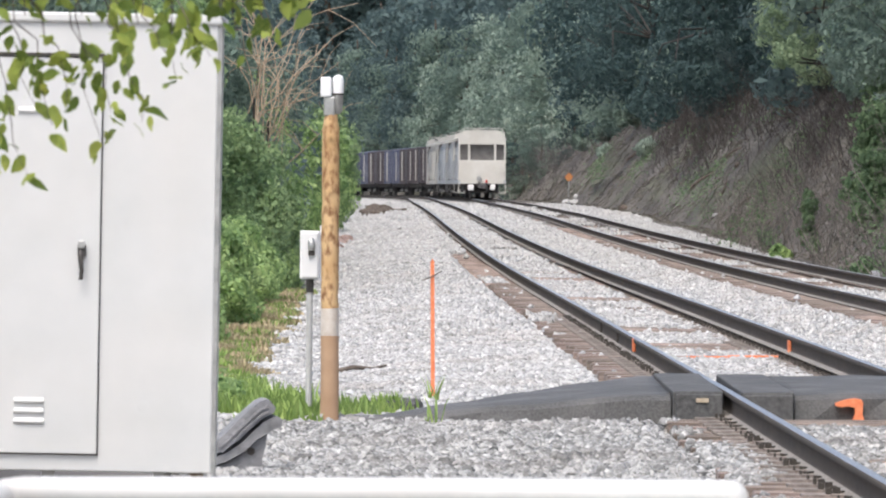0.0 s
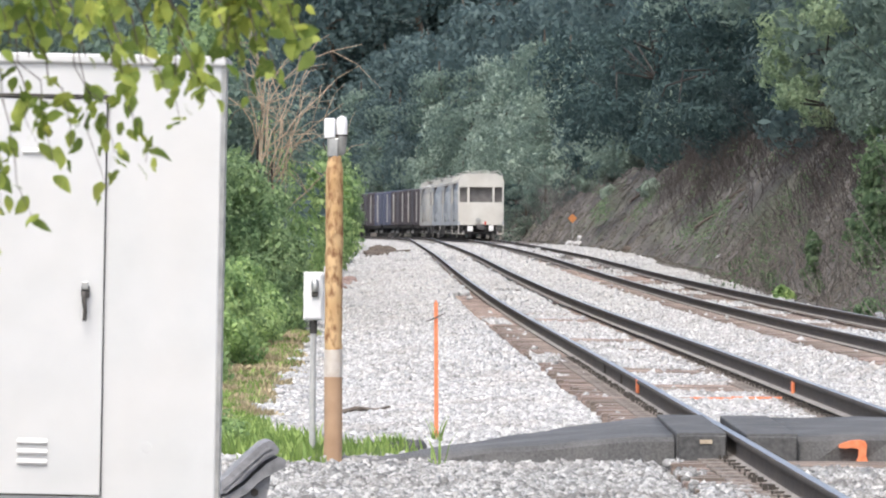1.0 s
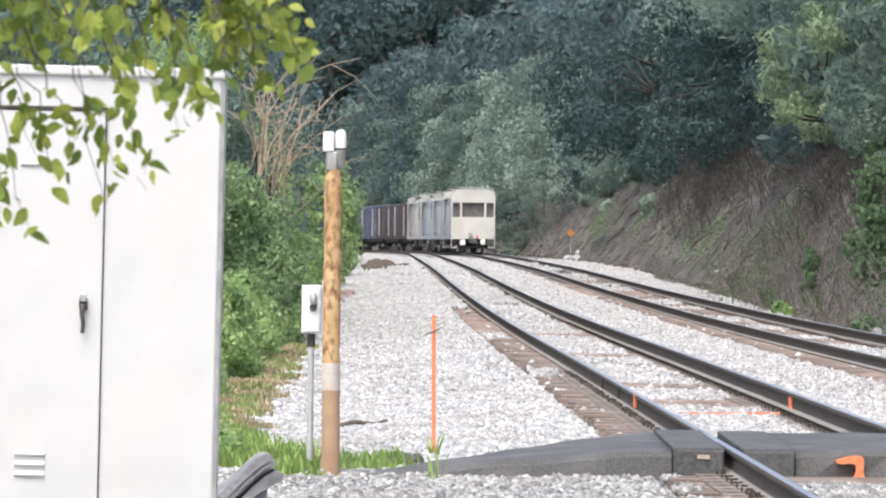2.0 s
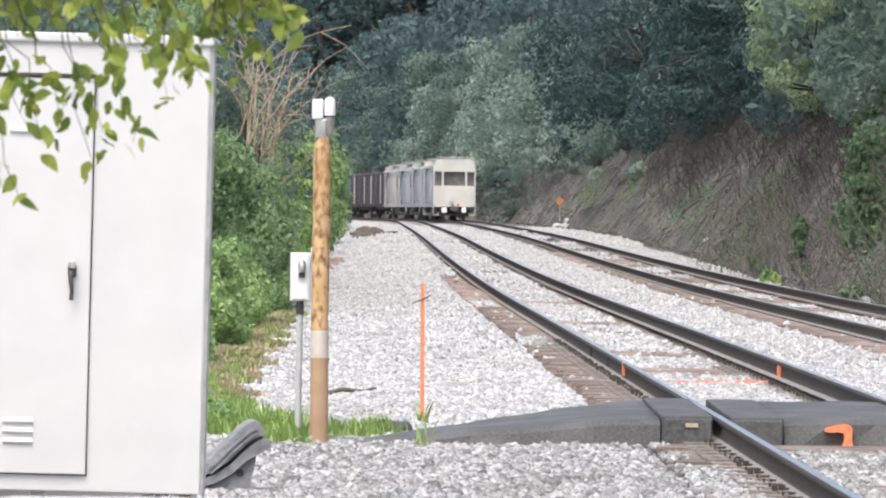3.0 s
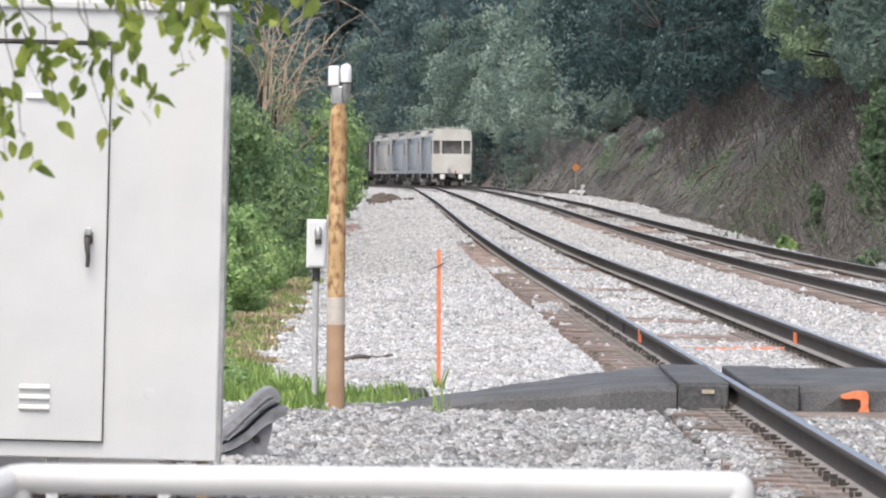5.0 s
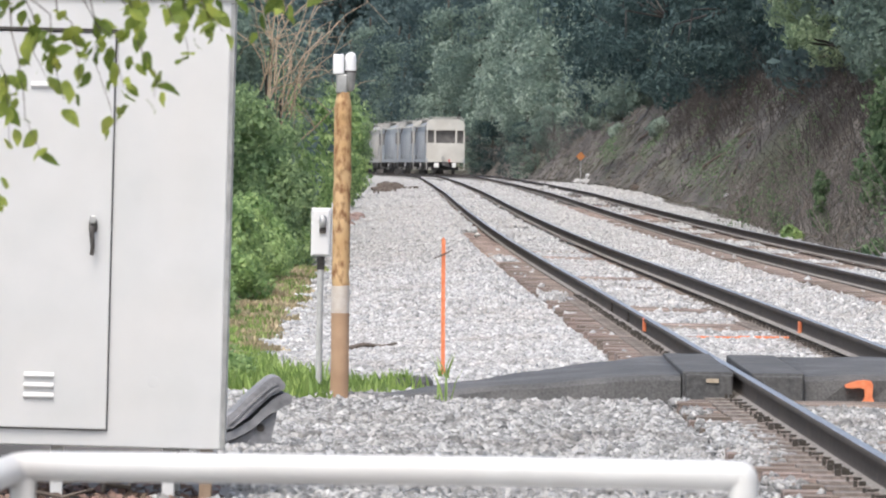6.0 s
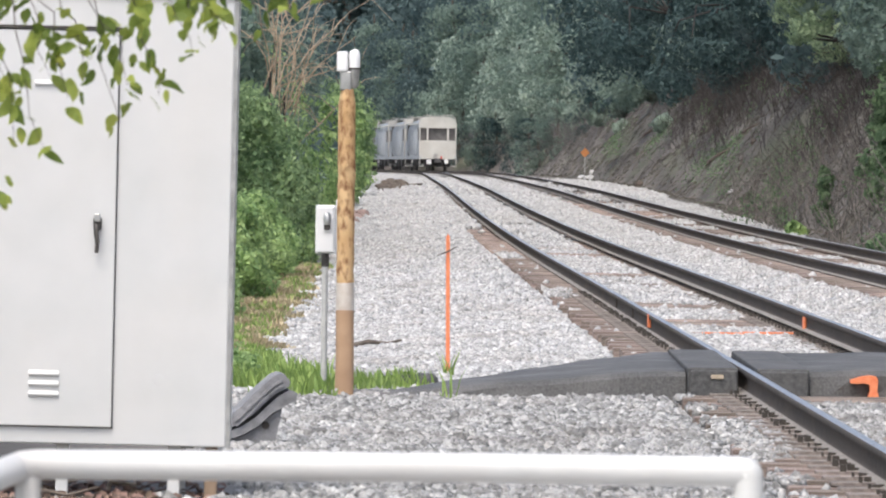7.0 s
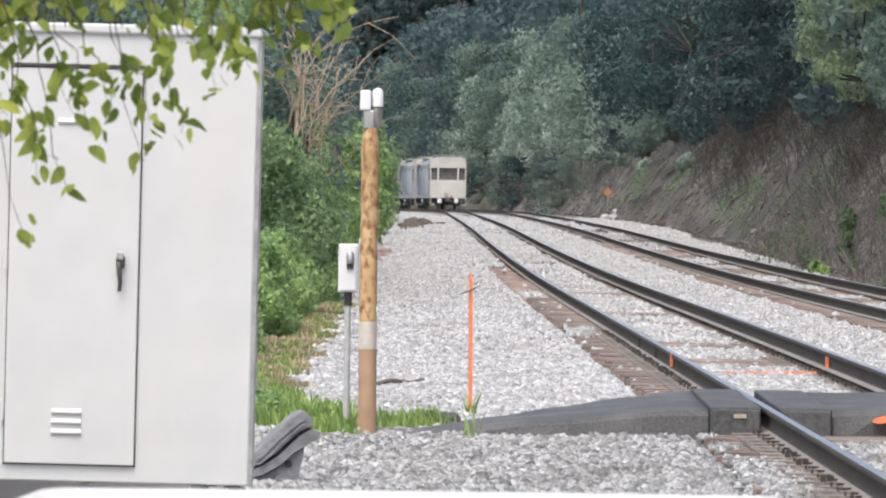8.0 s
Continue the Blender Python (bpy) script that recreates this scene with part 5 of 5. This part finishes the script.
def bank_cover(name, label, mat, count, size, seed, spots=None, lift=0.12):
    """Dead leaves and creepers that lie on the bank, everywhere or over spots (x, y, width, length)."""
    r = np.random.default_rng(seed)
    if spots is None:
        s = 95 + 350 * r.random(count) ** 1.3
        x = line_x(s) + bank_foot(s) - 0.3 + 5.5 * r.random(count)
    else:
        sp = np.array(spots, float)
        pick = r.choice(len(sp), count, p=sp[:, 2] * sp[:, 3] / (sp[:, 2] * sp[:, 3]).sum())
        x, s = sp[pick, 0] + sp[pick, 2] * 0.5 * r.normal(size=count), sp[pick, 1] + sp[pick, 3] * 0.5 * r.normal(size=count)
    z = line_z(s) + ground_h(x - line_x(s), s) + 0.02 + lift * r.random(len(s)) ** 2
    out = np.tile(np.array([[-0.5, -0.3, 0.8]]), (len(s), 1))
    ob = piece(name, leaves_mesh(name, np.stack([x, s, z], 1), (size + 0.0003 * s) * (0.5 + r.random(len(s))), r, out, 0.55, 0.0), M[mat], None)
    tagged(ob, label, "undergrowth", kind="stuff")


def bank_straw(count, seed):
    """Dry stalks that hang and lie down the slope."""
    r = np.random.default_rng(seed)
    s = 95 + 330 * r.random(count) ** 1.4
    u = bank_foot(s) - 0.4 + 4.6 * r.random(count) ** 1.2
    n = 0.25 + 0.55 * r.random(count)
    w = 0.010 + 0.00007 * s
    a, e = u, u - n * (0.5 + 0.3 * r.random(count))
    ds = 0.5 * n * r.normal(size=count)
    rows = []
    for q, up in ((0.0, 0.02), (0.5, 0.10), (1.0, 0.03)):
        uu, ss = a + (e - a) * q, s + ds * q
        z = line_z(ss) + ground_h(uu, ss) + up * (0.5 + r.random(count))
        x = line_x(ss) + uu
        k = w * (1 - 0.6 * q)
        rows.append((np.stack([x, ss, z + k], 1), np.stack([x + 0.4 * k, ss, z - k], 1)))
    v = np.stack([rows[0][0], rows[0][1], rows[1][0], rows[1][1], rows[2][0], rows[2][1]], 1)
    f = np.array([(0, 1, 3, 2), (2, 3, 5, 4)])[None] + 6 * np.arange(count)[:, None, None]
    ob = piece("dry_stalks", mesh_np("dry_stalks", v.reshape(-1, 3), f.reshape(-1, 4)), M["straw"], None)
    tagged(ob, "dry tan stalks lying on the earth bank", "undergrowth", kind="stuff")


bank_cover("leaf_litter", "brown dead leaves covering the earth bank", "deadbrush", 16000, 0.03, 71, None, 0.05)
bank_cover("creeper", "grey-green creeper patches on the earth bank", "creeper", 3600, 0.03, 72, [(9.4, 196, 0.7, 9), (10.2, 228, 0.8, 12), (9.8, 206, 0.6, 10), (9.0, 176, 0.5, 4), (10.6, 215, 0.5, 8), (9.9, 350, 0.6, 16), (10.8, 300, 0.8, 14)])
bank_straw(1600, 73)
small_rock("dark_stump", "dark rotten stump at the foot of the bank", 8.85, 268, 0.30, M["bark"], 95, 0.8)
small_rock("dark_stump", "dark rotten stump on the bank", 10.4, 196, 0.15, M["bark"], 96, 0.8)
small_rock("grey_rock", "grey rock at the foot of the bank", 8.05, 103.5, 0.22, M["concrete"], 97, 0.7)
for x, y, length, turn in ((11.6, 310, 3.0, 6), (11.8, 316, 2.4, 0), (10.8, 203, 1.0, 10), (9.9, 194, 0.9, -12), (9.9, 180, 0.8, 4), (10.2, 212, 1.6, 8)):
    fallen_stick(x, y, length, turn, M["bark"], 0.03 + 0.012 * length, 0.06, -46 + 2 * turn)


# ---- signs at the foot of the bank ----
def build_marker():
    x, y = 8.4, 362.0
    s = thing("track_sign", "small orange diamond sign on a thin post by the bank", "sign", pose(x, y, on_ground(x, y) - 0.1))
    part("post", tube([(0, 0, 0), (0, 0, 1.5)], 0.04, 8), M["steel"], s)
    part("face", prism([(-0.30, 1.45), (0, 1.15), (0.30, 1.45), (0, 1.75)], (-0.07, -0.052)), M["signal"], s)


build_marker()


# ---- train ----
def wheelset(parent, y):
    bm = bmesh.new()
    for x in (-0.76, 0.76):
        bmesh.ops.create_cone(bm, cap_ends=True, segments=18, radius1=0.46, radius2=0.46, depth=0.13, matrix=Matrix.Translation((x, y, 0.46)) @ Euler((0, radians(90), 0)).to_matrix().to_4x4())
    tube([(-0.9, y, 0.46), (0.9, y, 0.46)], 0.08, 8, bm)
    return part("wheelset", bm, M["shadow_steel"], parent)


def bogie(car, y):
    b = part("truck", boxes((-1.13, -0.95, y - 1.1, y + 1.1, 0.35, 0.66), (0.95, 1.13, y - 1.1, y + 1.1, 0.35, 0.66), (-1.0, 1.0, y - 0.2, y + 0.2, 0.45, 0.85), bevel=0.03), M["shadow_steel"], car)
    for d in (-0.88, 0.88):
        wheelset(b, y + d)
    for x in (-1.18, 1.18):
        for d in (-0.88, 0.88):
            part("bearing_cap", tube([(x - 0.05, y + d, 0.46), (x + 0.05, y + d, 0.46)], 0.13, 10), M["steel"], b)


def coupler(car, y, way):
    part("coupler", boxes((-0.14, 0.14, min(y, y + way * 0.75), max(y, y + way * 0.75), 0.72, 1.0), (-0.2, 0.2, min(y + way * 0.5, y + way * 0.78), max(y + way * 0.5, y + way * 0.78), 0.68, 1.04), bevel=0.03), M["shadow_steel"], car)


L_CAR, W_CAR = 17.0, 3.2


def build_hopper(label, side_mat, end_mat):
    car = thing("hopper_car", label, "railway car", pose(0, 0, 0), "train cars")
    h, half = L_CAR / 2, W_CAR / 2
    flank = [(0.42, 1.02), (0.16, 1.25), (0.05, 1.7), (0.0, 2.3), (0.01, 2.9), (0.06, 3.4), (0.15, 3.78), (0.30, 4.05), (0.52, 4.28), (0.85, 4.40)]
    sect = [(-half + d, z) for d, z in flank] + [(0, 4.44)] + [(half - d, z) for d, z in flank[::-1]]
    body = part("body", prism(sect, (-h + 2.7, h - 2.7)), side_mat, car)
    for f in body.data.polygons:
        f.use_smooth = abs(f.normal.y) < 0.5
    for x in (-half + 0.02, half - 0.02):
        for k in range(1, 4):
            y = -h + 2.7 + k * (L_CAR - 5.4) / 4
            part("side_rib", boxes((x - 0.03, x + 0.03, y - 0.05, y + 0.05, 1.35, 3.5)), side_mat, body)
    for k in range(3):
        y = -3.8 + 3.8 * k
        part("hopper_chute", prism([(y - 1.7, 1.2), (y + 1.7, 1.2), (y + 0.5, 0.42), (y - 0.5, 0.42)], (-1.15, 1.15), "x"), M["shadow_steel"], car)
    for x in (-half + 0.025, half - 0.025):
        part("roof_sill", boxes((x - 0.075, x + 0.075, -h + 0.1, h - 0.1, 3.98, 4.12), bevel=0.02), M["hopper"], car)
    for x in (-0.72, 0.72):
        part("roof_walk", boxes((x - 0.22, x + 0.22, -h + 0.1, h - 0.1, 4.60, 4.65)), M["hopper"], car)
    for k in range(10):
        y = -h + 1.2 + k * (L_CAR - 2.4) / 9
        part("hatch", boxes((-0.38, 0.38, y - 0.5, y + 0.5, 4.40, 4.58), bevel=0.06), M["hopper"], car)
    for x in (-half + 0.06, half - 0.06):
        part("side_sill", boxes((x - 0.08, x + 0.08, -h, h, 0.98, 1.26), bevel=0.02), side_mat, car)
    part("centre_sill", boxes((-0.3, 0.3, -h, h, 0.75, 1.05), bevel=0.02), M["shadow_steel"], car)
    for way in (-1, 1):
        a, b = sorted((way * (h - 0.02), way * (h - 0.14)))
        xs = [(-half, -half + 0.10), (-half + 0.64, -half + 0.80), (half - 0.80, half - 0.64), (half - 0.10, half)]
        z0, z1 = 2.60, 3.66
        part("end_frame", boxes((-half, half, a, b, 1.0, z0), (-half, half, a, b, z1, 4.20), *[(x0, x1, a, b, z0 - 0.01, z1 + 0.01) for x0, x1 in xs], bevel=0.015), end_mat, car, "end panel with three openings")
        part("end_cap", prism([(-half, 4.14), (-half + 0.10, 4.42), (-half + 0.45, 4.62), (-0.5, 4.66), (0.5, 4.66), (half - 0.45, 4.62), (half - 0.10, 4.42), (half, 4.14)], (a - 0.01, b + 0.01)), end_mat, car)
        part("slope_sheet", prism([(way * (h - 0.45), 1.05), (way * (h - 2.72), 1.05), (way * (h - 2.72), 4.1), (way * (h - 0.5), 4.1)], (-half + 0.06, half - 0.06), "x"), M["slope"], car, "shadowed slope sheet behind the openings")
        c0, c1 = sorted((way * (h - 0.13), way * (h - 2.72)))
        for x in (-half + 0.02, half - 0.02):
            for lo, hi in ((1.0, 2.60), (3.66, 4.14)):
                part("corner_sheet", boxes((x - 0.02, x + 0.02, c0, c1, lo, hi)), side_mat, car)
        e = way * (h + 0.05)
        for x in (-half + 0.10, half - 0.10):
            part("grab_rail", tube([(x, e, 4.05), (x, e, 4.5), (x * 0.86, e, 4.74), (x * 0.6, e, 4.76)], 0.03, 6), end_mat, car)
        part("end_rail", tube([(-0.95, e, 4.74), (0.95, e, 4.74)], 0.03, 6), end_mat, car)
        for k in range(4):
            part("ladder_rung", boxes((half - 0.50, half - 0.06, e - 0.02, e + 0.02, 1.1 + 0.36 * k, 1.13 + 0.36 * k)), end_mat, car)
        step_mat = end_mat if end_mat is M["hopper"] else M["shadow_steel"]
        for x in (-half, half - 0.45):
            part("end_step", boxes((x, x + 0.45, min(e, way * (h - 0.3)), max(e, way * (h - 0.3)), 0.36, 0.42)), step_mat, car)
        for x in (-half, half - 0.05):
            part("step_hanger", boxes((x, x + 0.05, e - 0.03, e + 0.03, 0.42, 1.0)), step_mat, car)
        # white blocks added for the shiny glints low on the car end
        for x0, x1, z0, z1 in ((-0.95, -0.55, 0.55, 0.95), (0.55, 0.90, 0.58, 0.98)):
            part("brake_gear", boxes((x0, x1, way * h - 0.08, way * h + 0.08, z0, z1), bevel=0.06), M["white"], car, "white block standing in for a bright glint")
        part("brake_wheel", tube([(-0.2, way * h, 1.32), (-0.2, way * (h + 0.09), 1.32)], 0.17, 14), M["steel"], car)
        coupler(car, way * h, way)
        bogie(car, way * (h - 1.75))
    return car


def build_boxcar(label, mat):
    car = thing("box_car", label, "railway car", pose(0, 0, 0), "train cars")
    h, half = L_CAR / 2, 1.55
    body = part("body", prism([(-half, 1.05), (-half, 4.0), (0, 4.22), (half, 4.0), (half, 1.05)], (-h, h)), mat, car)
    for x in (-half - 0.03, half + 0.03):
        for k in range(17):
            y = -h + 0.1 + k * (L_CAR - 0.2) / 16
            part("side_rib", boxes((x - 0.05, x + 0.05, y - 0.07, y + 0.07, 1.05, 3.95)), mat, body)
        part("door", boxes((x - 0.05, x + 0.05, -1.5, 1.5, 1.1, 3.9), bevel=0.02), mat, body)
        for y in (-h + 2.6, h - 3.4):
            part("paint_patch", boxes((x - 0.055, x + 0.055, y, y + 0.75, 1.3, 3.8)), M["hopgrey"], body, "pale patch of old paint")
    for way in (-1, 1):
        e = way * (h + 0.03)
        for k in range(9):
            part("end_corrugation", boxes((-half + 0.15, half - 0.15, e - 0.05, e + 0.05, 1.25 + 0.3 * k, 1.36 + 0.3 * k), bevel=0.02), M["hopgrey"] if k > 3 else mat, body)
        coupler(car, way * h, way)
        bogie(car, way * (h - 2.2))
    part("underframe", boxes((-0.9, 0.9, -h + 0.3, h - 0.3, 0.75, 1.05), bevel=0.02), M["shadow_steel"], car)
    return car


def build_train():
    first = build_hopper("pale cream covered hopper car at the train's end", M["hopside"], M["hopper"])
    second = build_hopper("pale blue-grey covered hopper car in the train", M["hopside"], M["hopgrey"])
    cars = [first, second]
    cars.append(copy_thing(second, pose(0, 0, 0)))
    cars.append(build_hopper("weathered grey covered hopper car in the train", M["hopgrey"], M["hopgrey"]))
    brown = build_boxcar("dark oxide-brown ribbed box car in the train", M["boxbrown"])
    blue = build_boxcar("dark blue ribbed box car with pale patches", M["boxblue"])
    cars += [brown, copy_thing(brown, pose(0, 0, 0)), blue, copy_thing(brown, pose(0, 0, 0)), copy_thing(blue, pose(0, 0, 0)), copy_thing(brown, pose(0, 0, 0)), copy_thing(blue, pose(0, 0, 0)), copy_thing(brown, pose(0, 0, 0))]
    h = L_CAR / 2
    part("end_lamp", boxes((0.24, 0.38, -h - 0.2, -h - 0.03, 1.04, 1.26), bevel=0.03), M["red"], first, "red end-of-train marker")
    part("air_hose", tube([(0.3, -h - 0.1, 0.9), (0.34, -h - 0.3, 0.6), (0.2, -h - 0.35, 0.42)], 0.035, 8), M["shadow_steel"], first)
    return cars


TRAIN = build_train()


def car_pose(k, t):
    s = 382.0 + L_CAR / 2 + 14.75 * t + 18.1 * k
    d = 7.0
    slope = float(line_x(s + d) - line_x(s - d)) / (2 * d)
    climb = float(line_z(s + d) - line_z(s - d)) / (2 * d)
    return pose(float(line_x(s)) + SPACING, s, float(line_z(s)), math.degrees(math.atan(climb)), 0, -math.degrees(math.atan(slope)))


def motions():
    for k, car in enumerate(TRAIN):
        walk(car, [(t, car_pose(k, t)) for t in np.arange(0, 8.01, 1.0)])


motions()
